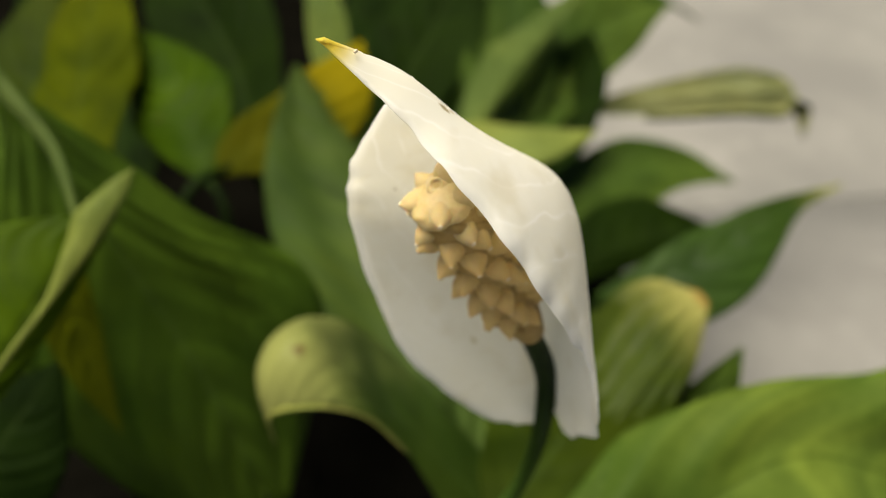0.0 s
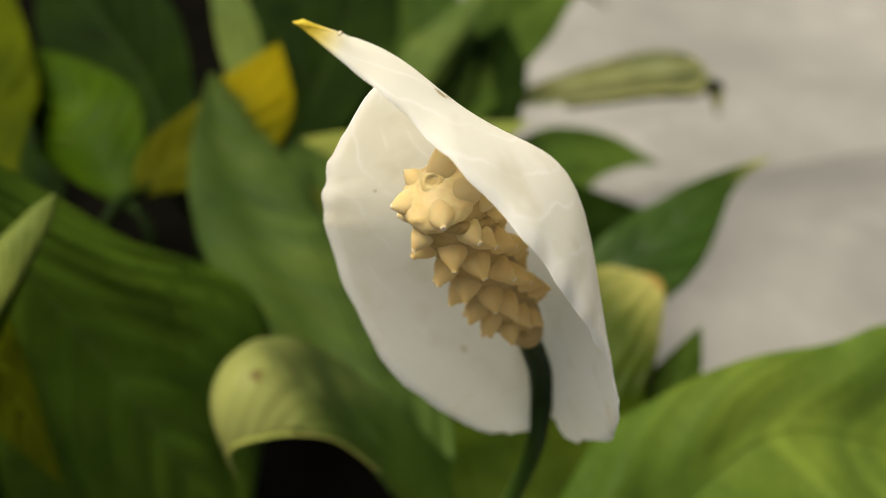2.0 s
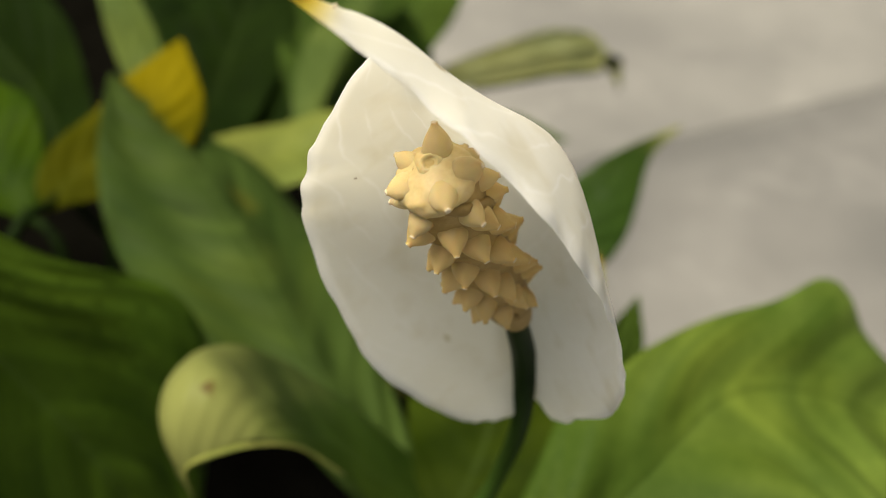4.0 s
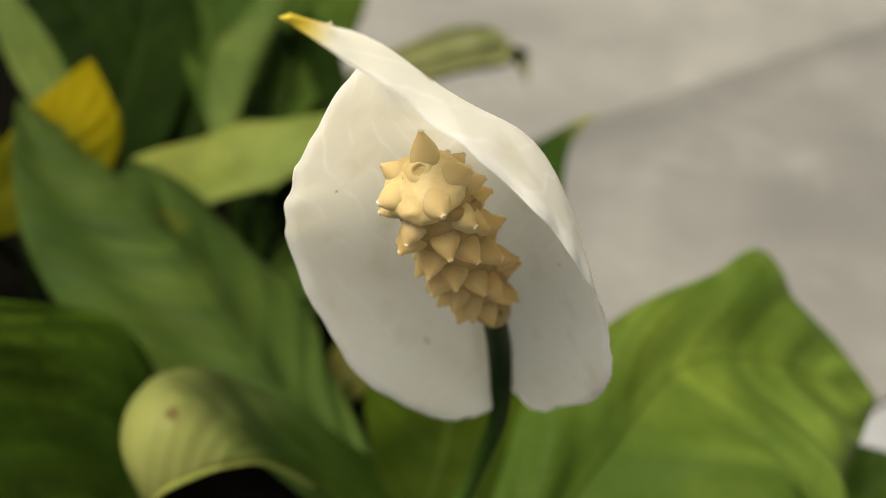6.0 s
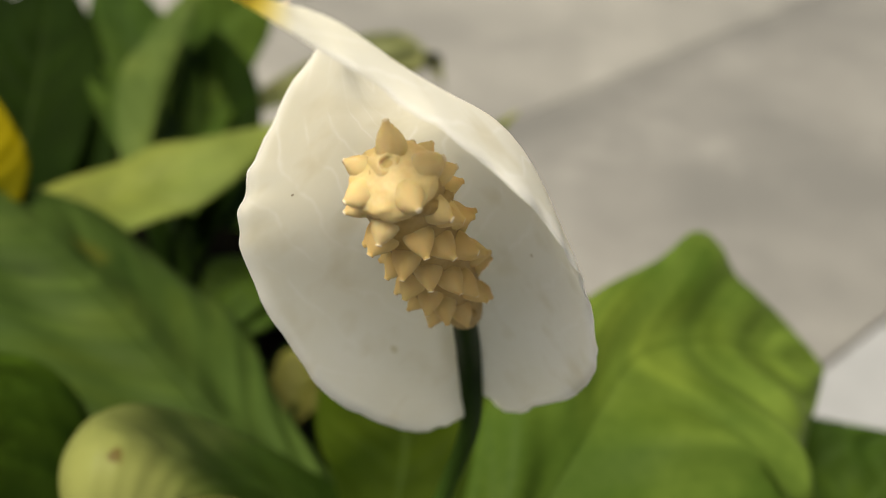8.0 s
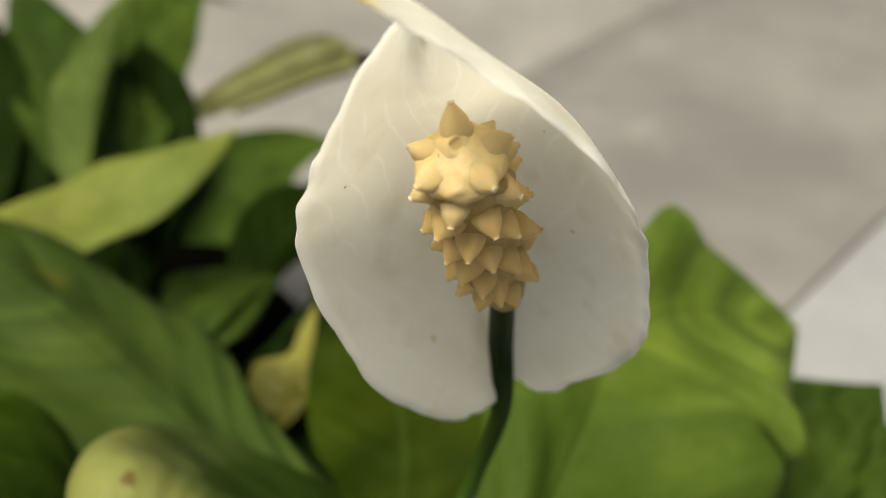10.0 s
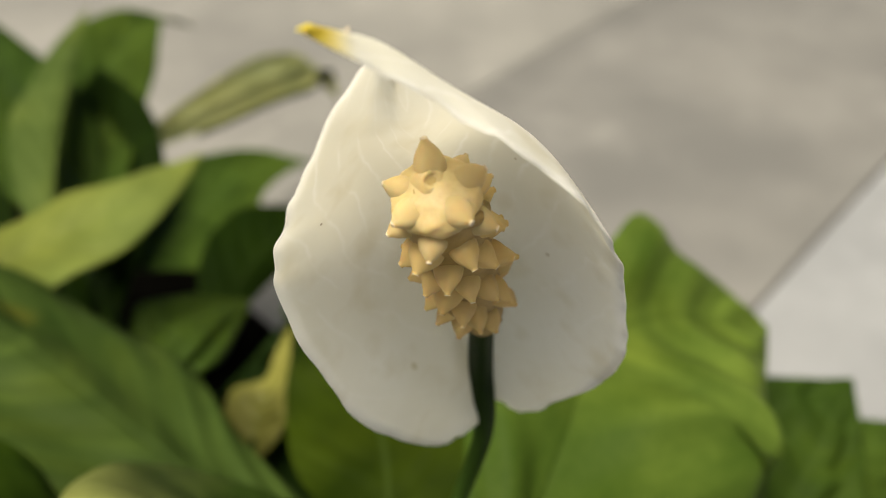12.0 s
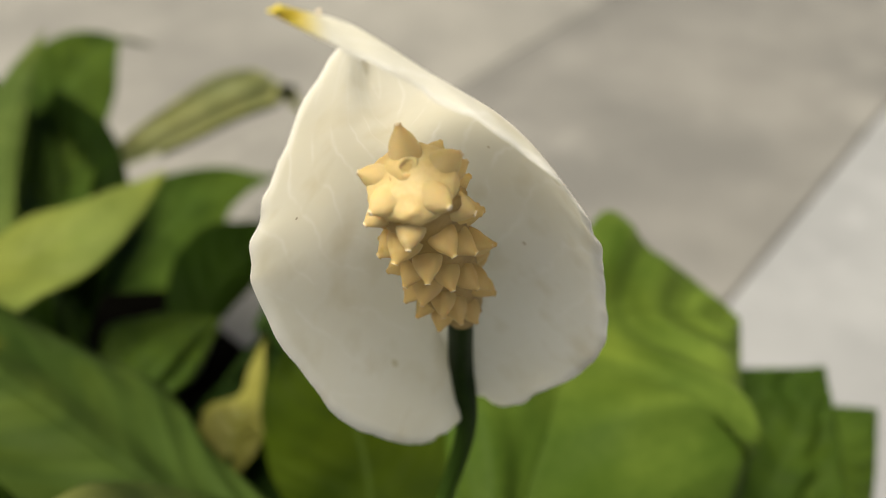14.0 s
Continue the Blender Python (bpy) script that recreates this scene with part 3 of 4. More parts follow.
# ---- peace lily plants ----
CROWNS = [(-0.02, 0.14, 0.03), (-0.17, 0.34, 0.03), (0.02, 0.44, 0.03), (0.07, 0.13, 0.03)]
PLANTS = [
    thing("peace_lily", CROWNS[0], "flowering peace lily with one white hooded bloom", "plant", "clump of peace lilies"),
    thing("peace_lily", CROWNS[1], "peace lily with dark and yellowing upright leaves", "plant", "clump of peace lilies"),
    thing("peace_lily", CROWNS[2], "peace lily with drooping green leaves over paving", "plant", "clump of peace lilies"),
    thing("peace_lily", CROWNS[3], "peace lily with broad lime green leaves", "plant", "clump of peace lilies"),
]
LEAF_LABEL = {
    "broad": "broad dark green leaf with slanting veins", "deep": "leaf coloured deep green to stand for shade", "green": "mid green leaf", "blue": "blue-green leaf with soft sheen", "bright": "bright green leaf",
    "pale": "pale green leaf", "dull": "dull grey-green leaf", "washed": "washed-out pale leaf with drooping brown tip", "glow": "thin yellow-green hanging lobe", "mid": "soft green leaf with faint sheen", "lime": "broad lime green ribbed leaf", "olive": "olive green leaf", "tipped": "green leaf with thin yellow tip", "striped": "ribbed leaf with browned tip",
    "spotted": "curled pale leaf with brown spot", "yellow": "leaf turning yellow at its tip", "yellow_green": "yellow-green leaf", "yellowing": "wilted yellow leaf",
}


def blade(mid, left, right, widest, seed, shape_left=None, shape_right=None, end_left=None, end_right=None, cup=0.10, ridge=0.0006, ribs=11, wave=0.09, lip=0.0, pleat=(0.0, 0.0), lean=0.26, nv=36, nu=25):
    """Leaf blade swept along its midrib; left and right are the reaches of its halves at the widest place."""
    c = spline(mid, nv)
    tan = np.gradient(c, axis=0)
    tan /= np.linalg.norm(tan, axis=1, keepdims=True)
    v = np.linspace(0, 1, nv)
    k = math.log(0.5) / math.log(widest)
    s = v**k
    width = np.clip(np.sin(np.pi * s), 0, 1) ** 0.85 * (1 - 0.25 * v**6)
    width = np.maximum(width, 0.012)
    widths = [width if sh is None else np.maximum(spline([(w,) for w in sh], nv)[:, 0], 0.012) for sh in (shape_left, shape_right)]
    rng = random.Random(seed)
    ph = [rng.uniform(0, 6.28) for _ in range(4)]
    t0 = tan[int(widest * (nv - 1))]
    out = np.zeros((nv, nu, 3))
    half = nu // 2
    for side, vec, end in ((-1, left, end_left), (1, right, end_right)):
        vec = np.asarray(vec, float)
        width = widths[0 if side < 0 else 1]
        vec = vec - t0 * (vec @ t0)
        size = np.linalg.norm(vec)
        for i in range(nv):
            way = vec
            if end is not None:
                k_end = min(max((v[i] - 0.62) / 0.38, 0.0), 1.0)
                way = vec * (1 - k_end) + np.asarray(end) * k_end
            d = way - tan[i] * (way @ tan[i])
            d *= size / (np.linalg.norm(d) + 1e-9)
            up = np.cross(tan[i], d) * side
            up /= np.linalg.norm(up) + 1e-9
            up = up if up[2] >= 0 else -up
            for j in range(half + 1):
                u = j / half
                w = width[i] * u
                lift = size * width[i] * (cup * (2.2 * u - 1.9 * u * u) + wave * u * u * (math.sin(9 * v[i] + ph[0 if side < 0 else 1]) + 0.5 * math.sin(21 * v[i] + ph[2 if side < 0 else 3])))
                lift += ridge * width[i] * u * (1 - u) * 4 * math.sin(2 * math.pi * ribs * (v[i] - lean * u**1.4))
                lift += size * width[i] * lip * max(u - 0.6, 0.0) if side > 0 else 0.0
                lift += pleat[0] * width[i] * math.sin(2 * math.pi * pleat[1] * u + 0.8 * math.sin(5 * v[i] + ph[1])) * min(3 * u, 1.0)
                sway = size * wave * 0.6 * u * math.sin(13 * v[i] + ph[2])
                out[i, half + side * j] = c[i] + d * w + up * lift + tan[i] * sway * width[i]
    return out


ROLL_OUT = [(-0.089, 0.2034, 0.4046), (-0.0898, 0.1976, 0.4009), (-0.094, 0.1869, 0.3961), (-0.1002, 0.1767, 0.3904), (-0.1069, 0.1667, 0.385), (-0.1136, 0.1553, 0.3795), (-0.1205, 0.1434, 0.3733)]
ROLL_IN = [(-0.09, 0.2037, 0.4034), (-0.0995, 0.1979, 0.3997), (-0.106, 0.1905, 0.3958), (-0.1059, 0.1825, 0.3926), (-0.1085, 0.1687, 0.3858), (-0.1148, 0.156, 0.3803), (-0.122, 0.1435, 0.3734)]

FOLD_OUT = [(-0.1463, 0.2505, 0.4193), (-0.1332, 0.2376, 0.4089), (-0.1212, 0.2258, 0.4015), (-0.1134, 0.2135, 0.3964), (-0.1073, 0.1988, 0.39)]
FOLD_IN = [(-0.1463, 0.2423, 0.4098), (-0.1366, 0.2348, 0.4057), (-0.1237, 0.2233, 0.3985), (-0.1165, 0.212, 0.3947), (-0.109, 0.1981, 0.3892)]

# blades that arch with their margins down
CUP = {"hook": -0.7, "blue": -0.12, "centre": -0.1, "dark_mid": -0.2, "broad_right": 0.05}
LIP = {"rolled_left": 0.1}  # right margins that roll up
PLEAT = {"blue": (0.0014, 1.6), "small_dark": (0.003, 1.5), "low_right": (0.003, 1.6), "big_left": (0.0025, 1.8), "curl_low": (0.002, 1.5), "broad_right": (0.006, 0.5)}  # folds that run along a blade: depth, how many in a half
RIDGE = {"left_low": (0.0004, 7), "fold_left": (0.0004, 7), "rolled_left": (0.0005, 7), "broad_right": (0.0022, 5), "big_left": (0.0014, 9), "dark_mid": (0.0012, 7), "blue": (0.0014, 8), "low_right": (0.0024, 6), "centre": (0.0004, 8), "small_dark": (0.0006, 6), "pale_mid": (0.0008, 7)}
for k, (leaf_name, plant, kind, mid, left, right, widest, shape_left, shape_right, end_left, end_right) in enumerate(LEAVES):
    ridge, ribs = RIDGE.get(leaf_name, (0.0018, 8))
    sheet = blade(mid, left, right, widest, k, shape_left, shape_right, end_left, end_right, ridge=ridge, ribs=ribs, cup=CUP.get(leaf_name, 0.10), lip=LIP.get(leaf_name, 0.0),
                  pleat=PLEAT.get(leaf_name, (0.0, 0.0)), lean=-0.5 if kind == "broad" else 0.26)
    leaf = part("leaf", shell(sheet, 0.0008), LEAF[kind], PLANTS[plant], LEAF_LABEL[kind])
    if leaf_name == "hook":  # its lower margin is folded under, the underside's shade painted as near-black green
        hem = sheet[6:, -1][:, None] + np.linspace(0, 1, 7)[None, :, None] * np.array((0.0, 0.003, -0.007))
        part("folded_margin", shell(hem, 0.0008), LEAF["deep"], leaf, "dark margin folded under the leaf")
    m0, m1 = np.array(mid[0]), np.array(mid[1])
    if leaf_name in ("rolled_left", "big_left"):  # a margin rolls over and shows the pale underside
        outer, inner, paint = (ROLL_OUT, ROLL_IN, "pale") if leaf_name == "rolled_left" else (FOLD_OUT, FOLD_IN, "dull")
        a, b = spline(outer, 40)[:, None], spline(inner, 40)[:, None]
        u = np.linspace(0, 1, 9)[None, :, None]
        roll = a + (b - a) * u
        roll[:, :, 2] += 0.3 * np.linalg.norm(b - a, axis=2) * np.sin(math.pi * u[:, :, 0]) * (1 + 0.15 * np.sin(np.linspace(0, 25, 40)))[:, None]
        part("rolled_margin", shell(roll, 0.0008), LEAF[paint], leaf, "pale rolled leaf margin")
    if leaf_name == "fold_left":  # a lobe that hangs from the rolled margin above it
        continue
    foot = np.array(CROWNS[plant]) + (0.02 * math.sin(k * 2.4), 0.02 * math.cos(k * 2.4), 0.0)
    d = (m1 - m0) / np.linalg.norm(m1 - m0)
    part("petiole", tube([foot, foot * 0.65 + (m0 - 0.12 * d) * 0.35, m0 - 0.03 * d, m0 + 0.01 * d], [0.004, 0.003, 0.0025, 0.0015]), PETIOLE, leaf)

# a leaf that arches over and hangs its margin towards the path
CURL_FAR = [(0.0195, 0.1818, 0.2862), (-0.0048, 0.1971, 0.3146), (-0.0259, 0.2052, 0.3347), (-0.0425, 0.2041, 0.3427), (-0.0552, 0.1965, 0.3384), (-0.0574, 0.1824, 0.3221)]
CURL_RIB = [(0.0147, 0.1654, 0.2902), (-0.0100, 0.1756, 0.3204), (-0.0290, 0.1809, 0.3448), (-0.0435, 0.1807, 0.3584), (-0.0565, 0.1769, 0.3494), (-0.0565, 0.1753, 0.3261)]
CURL_NEAR = [(0.003, 0.1575, 0.2963), (-0.0111, 0.1657, 0.3211), (-0.0223, 0.1658, 0.3381), (-0.0328, 0.1649, 0.3447), (-0.0437, 0.1642, 0.3454), (-0.0524, 0.1651, 0.3404), (-0.053, 0.1659, 0.3259)]


HOOP_FAR = [(0.0282, 0.1907, 0.2589), (0.0443, 0.2224, 0.2732), (0.0581, 0.2465, 0.2864), (0.0712, 0.2610, 0.2961), (0.0878, 0.2657, 0.3024), (0.1062, 0.2596, 0.3042)]
HOOP_RIB = [(0.0374, 0.1734, 0.2776), (0.0560, 0.1972, 0.2906), (0.0735, 0.2180, 0.3003), (0.0875, 0.2321, 0.3066), (0.0990, 0.2438, 0.3084), (0.1068, 0.2514, 0.3055)]
HOOP_NEAR = [(0.0533, 0.1713, 0.2762), (0.0723, 0.1923, 0.2861), (0.0872, 0.2070, 0.2931), (0.0968, 0.2217, 0.2983), (0.1016, 0.2342, 0.3038), (0.1066, 0.2478, 0.3058)]


def draped(far, rib, near, pleat=0.0, pleats=0.0, nv=40, nu=25):
    """Leaf laid through its two margins and its rib, with pleats that run along it."""
    far, rib, near = spline(far, nv), spline(rib, nv), spline(near, nv)
    u = np.linspace(-1, 1, nu)[None, :, None]
    v = np.linspace(0, 1, nv)[:, None]
    grid = near[:, None] * u * (u - 1) / 2 + rib[:, None] * (1 - u * u) + far[:, None] * u * (u + 1) / 2
    grid[:, :, 2] += 0.0012 * np.sin(9 * v + 2 * u[0, :, 0]) * np.abs(u[0, :, 0]) + 0.0005 * np.sin(40 * v - 6 * np.abs(u[0, :, 0])) * (1 - v)
    grid[:, :, 2] += pleat * np.sin(2 * math.pi * pleats * u[0, :, 0] + 0.6 * np.sin(5 * v)) * np.sin(math.pi * np.clip(v * 1.1, 0, 1)) ** 0.5
    return grid


leaf = part("leaf", shell(draped(CURL_FAR, CURL_RIB, CURL_NEAR), 0.0008), LEAF["spotted"], PLANTS[0], LEAF_LABEL["spotted"])
part("rolled_margin", tube(CURL_NEAR[1:], [0.0003, 0.0005, 0.0007, 0.0006, 0.0003], 40, 10), MARGIN, leaf, "yellowed rolled leaf margin")
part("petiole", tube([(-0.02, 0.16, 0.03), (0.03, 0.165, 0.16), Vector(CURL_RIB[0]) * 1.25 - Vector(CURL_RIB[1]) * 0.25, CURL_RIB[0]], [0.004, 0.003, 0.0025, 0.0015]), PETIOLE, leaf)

leaf = part("leaf", shell(draped(HOOP_FAR, HOOP_RIB, HOOP_NEAR, 0.0022, 3.3), 0.0008), LEAF["striped"], PLANTS[0], LEAF_LABEL["striped"])
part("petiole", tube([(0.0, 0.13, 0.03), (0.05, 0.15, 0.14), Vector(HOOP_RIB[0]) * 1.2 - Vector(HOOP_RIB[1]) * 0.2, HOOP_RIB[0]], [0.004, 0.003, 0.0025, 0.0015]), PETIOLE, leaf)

# ---- the bloom ----
lily = PLANTS[0]
HOOD_LEFT = [(0.023, 0.1242, 0.3896), (0.0094, 0.1239, 0.3926), (-0.0086, 0.1228, 0.4159), (-0.0172, 0.1266, 0.4466), (-0.0151, 0.1218, 0.466), (-0.0054, 0.1177, 0.483), (-0.0068, 0.1094, 0.4838), (-0.018, 0.1119, 0.4926)]
HOOD_RIB = [(0.0228, 0.1263, 0.388), (0.0227, 0.1294, 0.404), (0.0185, 0.131, 0.4202), (0.0155, 0.1315, 0.4379), (0.0109, 0.1281, 0.4559), (0.0015, 0.12, 0.4695), (-0.0062, 0.1141, 0.485), (-0.0168, 0.1115, 0.4928)]
HOOD_RIGHT = [(0.0242, 0.1273, 0.3954), (0.0272, 0.1173, 0.3945), (0.0284, 0.0994, 0.4204), (0.0245, 0.097, 0.4396), (0.0159, 0.0946, 0.4575), (0.0055, 0.098, 0.4724), (-0.0065, 0.1063, 0.4833), (-0.0176, 0.1118, 0.4924)]
SWELL_LEFT = [(0.0017, -0.0007, 0.0006), (0.0038, -0.0, 0.0015), (0.0021, 0.0025, 0.0011), (0.0003, 0.0038, 0.0004), (-0.0001, 0.0024, 0.0), (-0.0, -0.0001, -0.0001)]
SWELL_RIGHT = [(-0.0, -0.0, -0.0), (0.0026, 0.0048, -0.0007), (0.0093, 0.0102, 0.0003), (0.0172, 0.0155, 0.0043), (0.0045, 0.0075, 0.0035), (0.0003, -0.0, 0.0001)]


def hood(nv=120, nu=17):
    l, m, r = spline(HOOD_LEFT, nv), spline(HOOD_RIB, nv), spline(HOOD_RIGHT, nv)
    bl, br = spline(SWELL_LEFT, nv), spline(SWELL_RIGHT, nv)
    w = np.linspace(0, 1, nu)[None, :, None]

    def side(rim, swell):
        c = (rim + m) / 2 + swell
        return (1 - w) ** 2 * m[:, None] + 2 * w * (1 - w) * c[:, None] + w * w * rim[:, None]

    grid = np.concatenate([side(l, bl)[:, ::-1], side(r, br)[:, 1:]], 1)
    # soft dents and a nibbled margin on the lower lobe
    v = np.linspace(0, 1, nv)[:, None]
    u = np.linspace(-1, 1, 2 * nu - 1)[None, :]
    ease = (np.clip((v - 0.62) / 0.14, 0, 1) * np.clip((0.62 - np.abs(u)) / 0.3, 0, 1))[:, 1:-1, None]
    for _ in range(14):  # a round back instead of a sharp keel under the tip
        grid[:, 1:-1] += ease * (0.25 * (grid[:, :-2] + grid[:, 2:]) - 0.5 * grid[:, 1:-1])
    dent = 0.0007 * np.sin(7 * v + 3 * u) * np.cos(9 * u - 4 * v) * (1 - v) ** 0.5
    grid[:, :, 1] += dent * (1 - np.abs(u) ** 3)
    edge = np.clip((u - 0.45) / 0.55, 0, 1) ** 2

    def near(v0, width):
        return np.exp(-(((v - v0) / width) ** 2)) * edge

    grid[:, :, 2] += 0.0016 * near(0.085, 0.026) + 0.0014 * near(0.19, 0.018) - 0.0006 * near(0.235, 0.026)
    grid[:, :, 0] += 0.0020 * near(0.235, 0.030)
    rim = np.clip((np.abs(u) - 0.72) / 0.28, 0, 1) ** 1.5 * np.clip((0.93 - v) / 0.1, 0, 1)
    grid[:, :, 2] += 0.0003 * np.sin(60 * v) * rim
    for i in range(nv):
        for j in (*range(6), *range(2 * nu - 7, 2 * nu - 1)):
            side = -1.0 if j < nu else 1.0
            q = Vector((v[i, 0] * 26, side * 5, 0.3))
            grid[i, j] += np.array((side * noise.noise(q), 1.3 * noise.noise(q + Vector((0, 0, 7))), 0.8 * noise.noise(q * 2.3))) * 0.0006 * rim[i, j]
    return grid


part("spathe", shell(hood(), 0.0007), SPATHE, lily, "white hooded spathe with a yellow tip")

FOOT, TOP = np.array((0.0175, 0.1205, 0.424)), np.array((-0.0016, 0.1112, 0.4675))
AXIS = (TOP - FOOT) / np.linalg.norm(TOP - FOOT)
FRONT = np.array((0, -1.0, 0)) + AXIS * AXIS[1]
FRONT /= np.linalg.norm(FRONT)
SIDE = np.cross(AXIS, FRONT)


def core_radius(h):
    return float(np.interp(h, (0, 6, 14, 30, 40, 43.5, 45, 46, 46.8), (3.0, 4.3, 5.0, 5.4, 5.6, 5.6, 5.1, 4.2, 2.6))) / 1000


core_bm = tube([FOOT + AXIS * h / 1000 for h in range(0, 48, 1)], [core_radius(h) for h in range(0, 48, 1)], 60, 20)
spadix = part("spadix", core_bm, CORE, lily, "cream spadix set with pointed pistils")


CONE = [(0.05, -0.60), (0.70, -0.52), (1.05, -0.35), (1.10, -0.05), (1.05, 0.18), (0.95, 0.36), (0.80, 0.52), (0.62, 0.66), (0.45, 0.78), (0.32, 0.87), (0.25, 0.93), (0.22, 0.965), (0.235, 1.0), (0.19, 1.025), (0.05, 1.015)]
BULGE = [(0.05, -0.62), (0.65, -0.55), (0.98, -0.40), (1.08, -0.05), (1.09, 0.20), (1.02, 0.42), (0.88, 0.60), (0.68, 0.75), (0.48, 0.86), (0.33, 0.93), (0.25, 0.965), (0.22, 0.99), (0.23, 1.02), (0.18, 1.045), (0.04, 1.035)]


def pistil_mesh(seed, profile, facets, flesh):
    """A swollen cone, one unit long and one unit in half-width, with a small flared stigma; z points outward."""
    rng = random.Random(seed)
    bm = bmesh.new()
    rings = []
    sides = 16
    ph, bow = rng.uniform(0, 6.28), rng.uniform(-0.5, 0.5)
    for r, z in profile:
        ring = []
        for k in range(sides):
            a = 2 * math.pi * k / sides
            q = r * (1 + facets * math.cos(4 * a + bow) * min(1, 1.3 - z) + 0.05 * math.sin(2 * a + 2 * ph) + 0.04 * math.sin(3 * a + ph) + (0.12 * math.sin(5 * a + 3 * ph) if z > 0.97 else 0.0))
            ring.append(bm.verts.new((q * math.cos(a) + 0.08 * z * z * math.sin(ph), q * math.sin(a) + 0.08 * z * z * math.cos(ph), z)))
        rings.append(ring)
    for u, v in zip(rings, rings[1:]):
        for k in range(sides):
            bm.faces.new((u[k], u[(k + 1) % sides], v[(k + 1) % sides], v[k]))
    bm.faces.new(rings[-1])
    bm.faces.new(rings[0][::-1])
    me = bpy.data.meshes.new("pistil")
    for f in bm.faces:
        f.smooth = True
        f.material_index = 1 if f.calc_center_median().z > 0.985 else 0
    bm.to_mesh(me)
    bm.free()
    me.materials.append(flesh)
    me.materials.append(STIGMA)
    return me


PISTILS = [pistil_mesh(q, CONE, 0.045, CREAM) for q in range(8)]
BULGES = [pistil_mesh(q + 20, BULGE, 0.03, PALE_CREAM) for q in range(5)]


def around(angle):
    a = radians(angle)
    return FRONT * math.cos(a) + SIDE * math.sin(a)


def place(name, mesh, at, way, sx, sy, sz):
    ob = new(name, mesh)
    ob.parent = spadix
    ob.matrix_parent_inverse = spadix.matrix_world.inverted()
    ob.matrix_basis = Matrix.Translation(at) @ Vector(way).to_track_quat("Z", "Y").to_matrix().to_4x4() @ Matrix.Diagonal((sx, sy, sz, 1))


def pistil(h, angle, reach, lift, size, length, k, kinds):
    """Tip at h along the spadix and reach from its axis (mm); lift: degrees that it points up."""
    way = around(angle) * math.cos(radians(lift)) + AXIS * math.sin(radians(lift))
    tip = FOOT + AXIS * h / 1000 + around(angle) * reach / 1000
    place("pistil", kinds[k % len(kinds)], tip - way * length / 1000, way, size / 1000, size / 1000, length / 1000)


rng = random.Random(4)
count = 0
# stout pistils round the blunt top: the first ring, then the second
for angle, h, reach, lift, size, length in ((-148, 45.9, 7.1, 16, 1.75, 3.5), (-97, 45.7, 7.0, 10, 1.84, 3.3), (-3, 45.8, 7.0, 10, 1.84, 3.3), (66, 45.9, 7.1, 16, 1.87, 3.5),
                                            (105, 43.8, 7.3, 4, 1.63, 3.5), (-168, 41.6, 7.7, -6, 1.72, 3.8), (-110, 41.2, 7.9, -10, 1.76, 3.8), (-57, 40.6, 7.8, -16, 1.89, 3.9), (22, 39.8, 7.8, -16, 1.89, 3.9), (80, 40.8, 8.1, -6, 1.80, 3.9), (135, 41.2, 7.9, -6, 1.80, 3.9)):
    pistil(h, angle, reach, lift, 1.05 * size, 1.15 * length, count, BULGES)
    count += 1
pistil(50.0, 144, 5.5, 56, 2.15, 4.3, 0, [pistil_mesh(31, CONE, 0.045, PALE_CREAM)])  # the tallest, at the back of the top
# seven slanting columns below them, drawn closer towards the foot
for base in (-166, -109, -51, 6, 57, 107, 155):
    for h in (36.6, 32.1, 27.6, 23.0, 18.2, 13.4, 8.8):
        angle = base + float(np.interp(h, (9, 12.5, 18, 23.5, 28, 32.3, 37), (92, 78, 63, 40, 21, 0, -28))) + rng.uniform(-3.5, 3.5)
        size = float(np.interp(h, (9, 14, 24, 37), (1.65, 1.85, 2.0, 2.1))) * rng.uniform(0.92, 1.08)
        lift = float(np.interp(h, (9, 14, 24, 37), (-42, -29, -21, -17))) + rng.uniform(-7, 7)
        reach = float(np.interp(h, (9, 14, 24, 37), (6.7, 7.8, 8.3, 8.2))) + rng.uniform(-0.3, 0.3)
        length = float(np.interp(h, (9, 14, 37), (3.2, 3.6, 3.8))) * rng.uniform(0.94, 1.06)
        pistil(h + rng.uniform(-0.5, 0.5), angle, reach, lift, size, length, count, PISTILS)
        count += 1
# low fleshy scales in the hollows between the pistils, in the core's shade brown
SCALES = []
for q in range(4):
    bm = bmesh.new()
    bmesh.ops.create_icosphere(bm, subdivisions=2, radius=1.0)
    for w in bm.verts:
        w.co *= 1 + 0.3 * noise.noise(w.co * 1.7 + Vector((q * 9, 0, 0)))
    for f in bm.faces:
        f.smooth = True
    me = bpy.data.meshes.new("scale")
    bm.to_mesh(me)
    bm.free()
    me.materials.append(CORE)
    SCALES.append(me)
LUMPS = []
for me in SCALES:
    lump = me.copy()
    lump.materials[0] = PALE_CREAM
    LUMPS.append(lump)
for k in range(120):
    h = 8 + 36 * ((k * 0.618034) % 1.0)
    out = around(k * 137.5)
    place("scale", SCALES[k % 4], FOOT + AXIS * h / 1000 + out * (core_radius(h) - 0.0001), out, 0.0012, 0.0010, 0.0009)
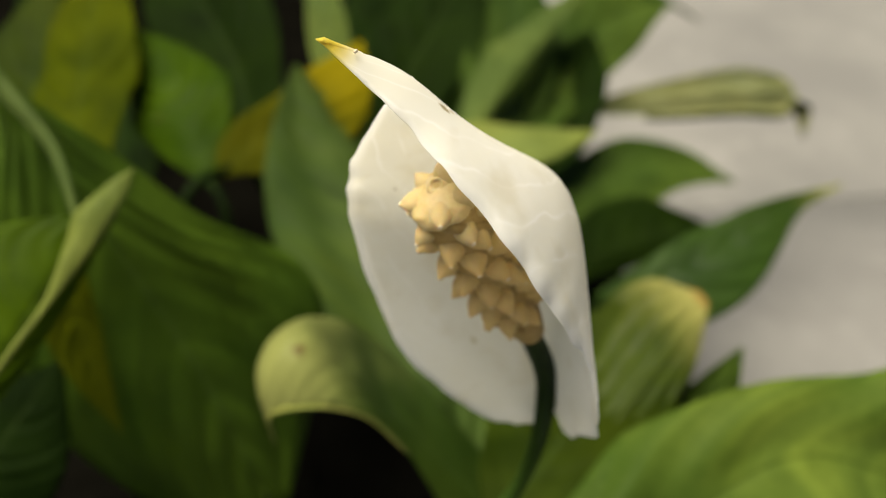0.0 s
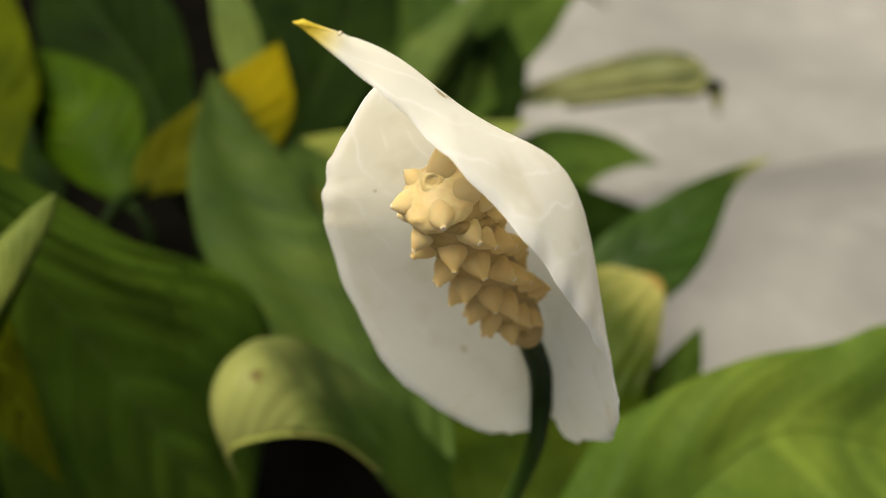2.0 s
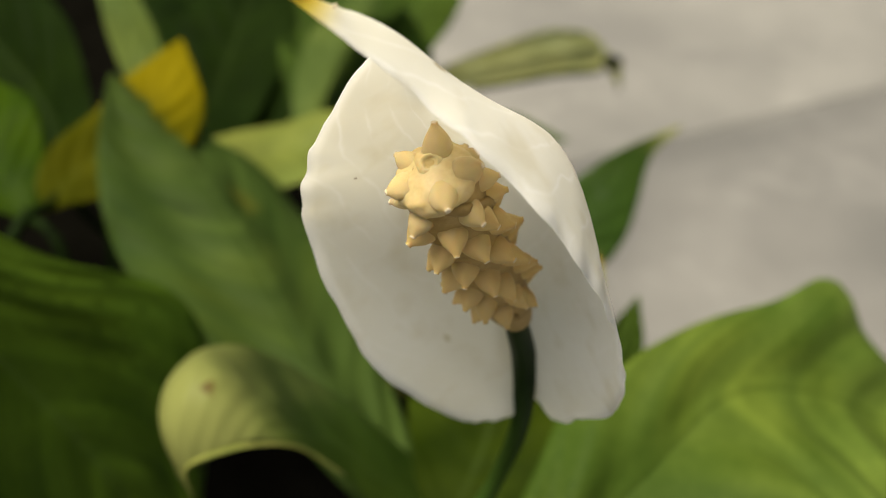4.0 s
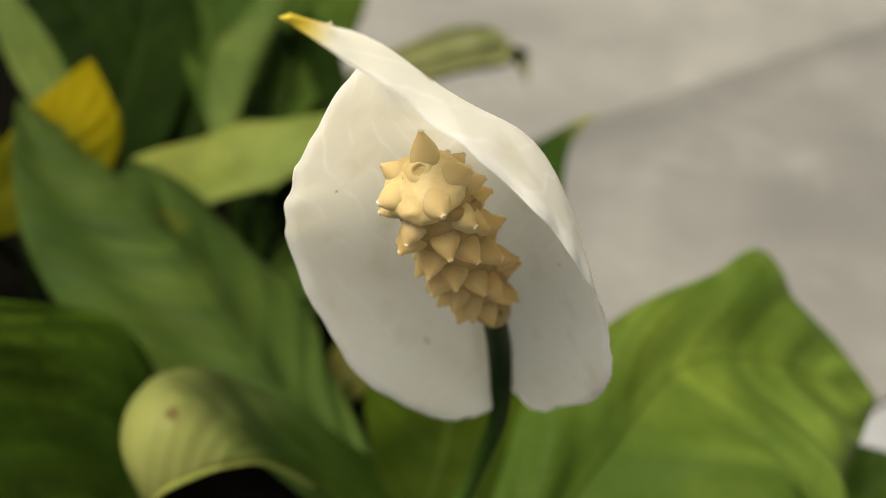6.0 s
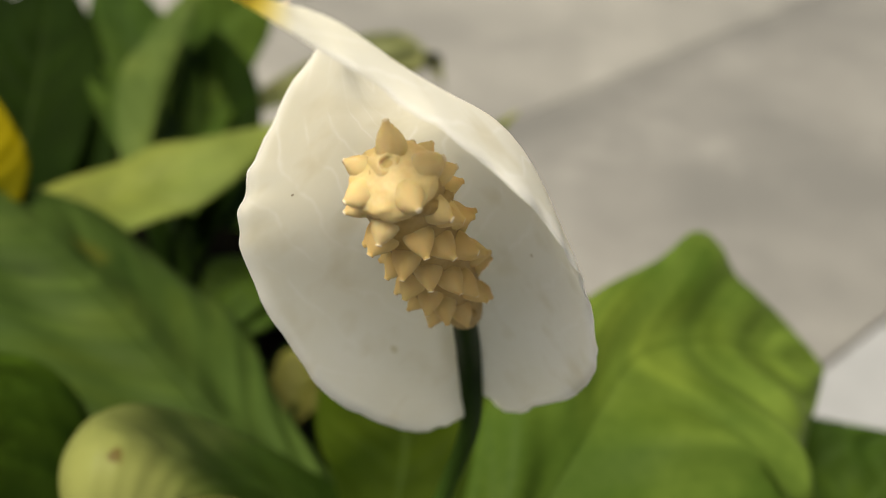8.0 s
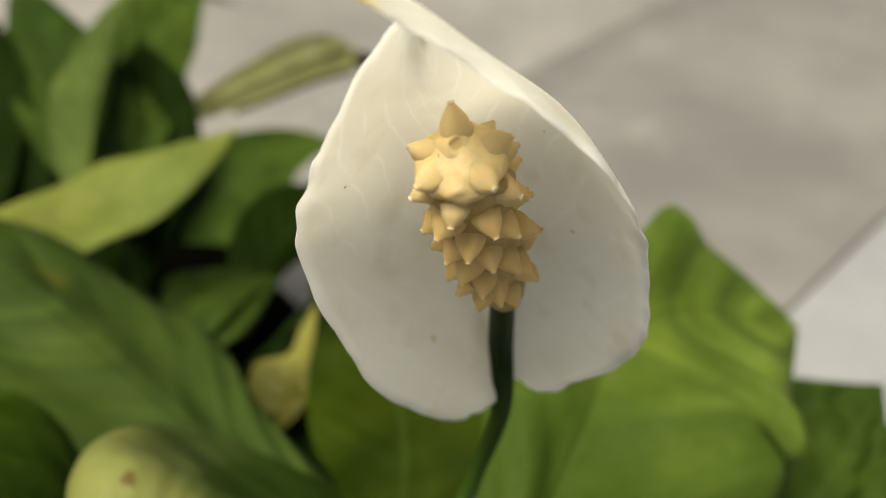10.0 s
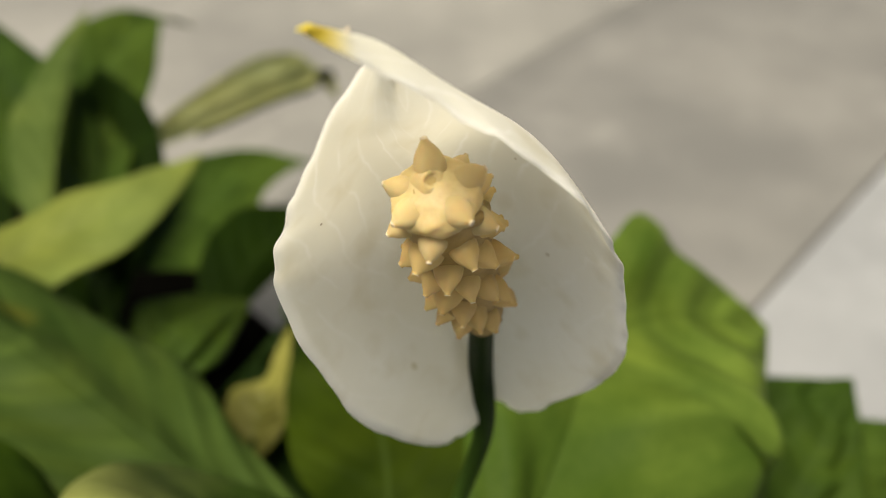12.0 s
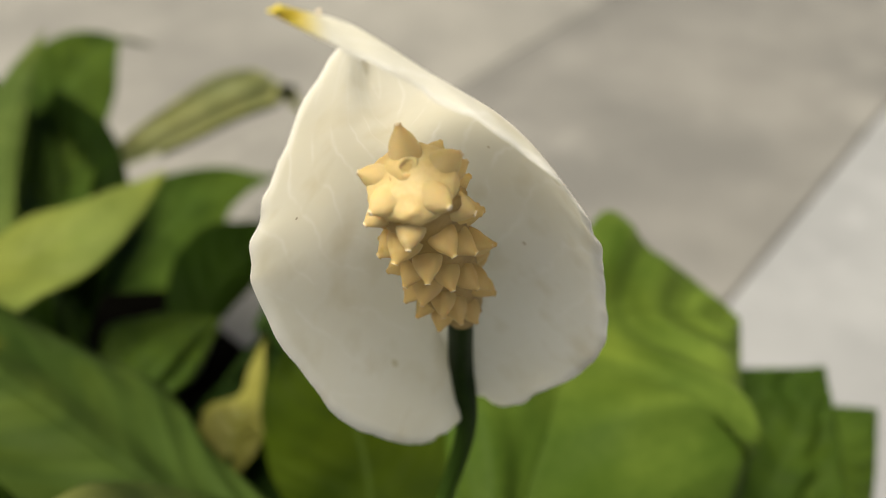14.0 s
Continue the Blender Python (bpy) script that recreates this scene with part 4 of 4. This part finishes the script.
# crumpled flesh on the blunt top
crown = bmesh.new()
bmesh.ops.create_icosphere(crown, subdivisions=4, radius=1.0)
for w in crown.verts:
    p = w.co * 1.6
    crease = abs(noise.noise(p * 1.3 + Vector((3, 1, 0)))) ** 0.7
    w.co = Vector((w.co.x * 5.85, w.co.y * 5.85, w.co.z * 2.85)) * (0.96 + 0.13 * crease + 0.05 * noise.noise(p * 3.0)) * 0.001
crown.transform(Matrix.Translation(Vector(FOOT + AXIS * 0.0445)) @ Vector(AXIS).to_track_quat("Z", "Y").to_matrix().to_4x4())
part("crown", crown, PALE_CREAM, spadix, "smooth creamy flesh round the blunt top")
for k in range(16):
    r = 4.4 * math.sqrt((k + 0.5) / 16)
    out = around(k * 137.5)
    if np.linalg.norm(out * r - around(153) * 0.4) < 2.4:
        continue
    way = AXIS + out * r * 0.15
    place("scale", LUMPS[k % 4], FOOT + AXIS * (46.3 - 0.09 * r * r) / 1000 + out * r / 1000, way, 0.0013 + 0.0003 * (k % 3), 0.0012, 0.0009 + 0.0001 * (k % 4))
crater = bmesh.new()
rings = []
for r, z in ((2.7, -1.5), (2.3, -0.7), (1.8, -0.15), (1.3, 0.22), (1.0, 0.30), (0.75, 0.16), (0.5, 0.06), (0.2, 0.04)):
    rings.append([crater.verts.new((r / 1000 * math.cos(a) * (1 + 0.12 * math.sin(3 * a)), r / 1000 * math.sin(a) * (1 + 0.10 * math.sin(2 * a + 1)), z / 1000 + (0.0004 * max(math.cos(a - 2.2), 0) ** 2 if 0.8 < r < 1.5 else 0.0))) for a in np.linspace(0, 2 * math.pi, 18, endpoint=False)])
for u, v in zip(rings, rings[1:]):
    for q in range(18):
        crater.faces.new((u[q], u[(q + 1) % 18], v[(q + 1) % 18], v[q]))
crater.faces.new(rings[-1])
for w in crater.verts:
    w.co += Vector((noise.noise(w.co * 700), noise.noise(w.co * 700 + Vector((5, 0, 0))), noise.noise(w.co * 900 + Vector((0, 7, 0))))) * 0.0003
crater.normal_update()
crater_me = bpy.data.meshes.new("pistil")
for f in crater.faces:
    f.smooth = True
    f.material_index = 1 if f.calc_center_median().xy.length < 0.00062 else 0
crater.transform(Matrix.Translation(Vector(FOOT + AXIS * 0.0475 + around(153) * 0.0005)) @ Vector(AXIS + FRONT * 0.35).to_track_quat("Z", "Y").to_matrix().to_4x4())
crater.to_mesh(crater_me)
crater.free()
crater_me.materials.append(PALE_CREAM)
crater_me.materials.append(HOLLOW)
part("pistil", crater_me, CREAM, spadix, "blunt pistil with a browned hollow top")

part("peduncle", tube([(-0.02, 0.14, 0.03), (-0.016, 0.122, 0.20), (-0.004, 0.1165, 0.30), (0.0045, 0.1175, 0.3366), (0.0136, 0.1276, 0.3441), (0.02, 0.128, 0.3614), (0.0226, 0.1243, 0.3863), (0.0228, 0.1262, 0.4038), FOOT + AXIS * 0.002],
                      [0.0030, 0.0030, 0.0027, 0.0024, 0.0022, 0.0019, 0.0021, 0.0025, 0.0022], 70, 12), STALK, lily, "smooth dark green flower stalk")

# a dry scrap caught on the hood near its tip
flake_bm = bmesh.new()
bmesh.ops.create_icosphere(flake_bm, subdivisions=2, radius=1.0)
for w in flake_bm.verts:
    w.co *= 1 + 0.5 * noise.noise(w.co * 1.9)
flake_bm.transform(Matrix.LocRotScale((-0.0124, 0.1113, 0.4910), Vector((0.3, -0.2, 1)).to_track_quat("Z", "Y"), (0.0004, 0.0002, 0.0003)))
flake = part("petal_scrap", flake_bm, STIGMA, None)
tagged(flake, "tiny dry tan scrap stuck on white hood", "plant scrap")
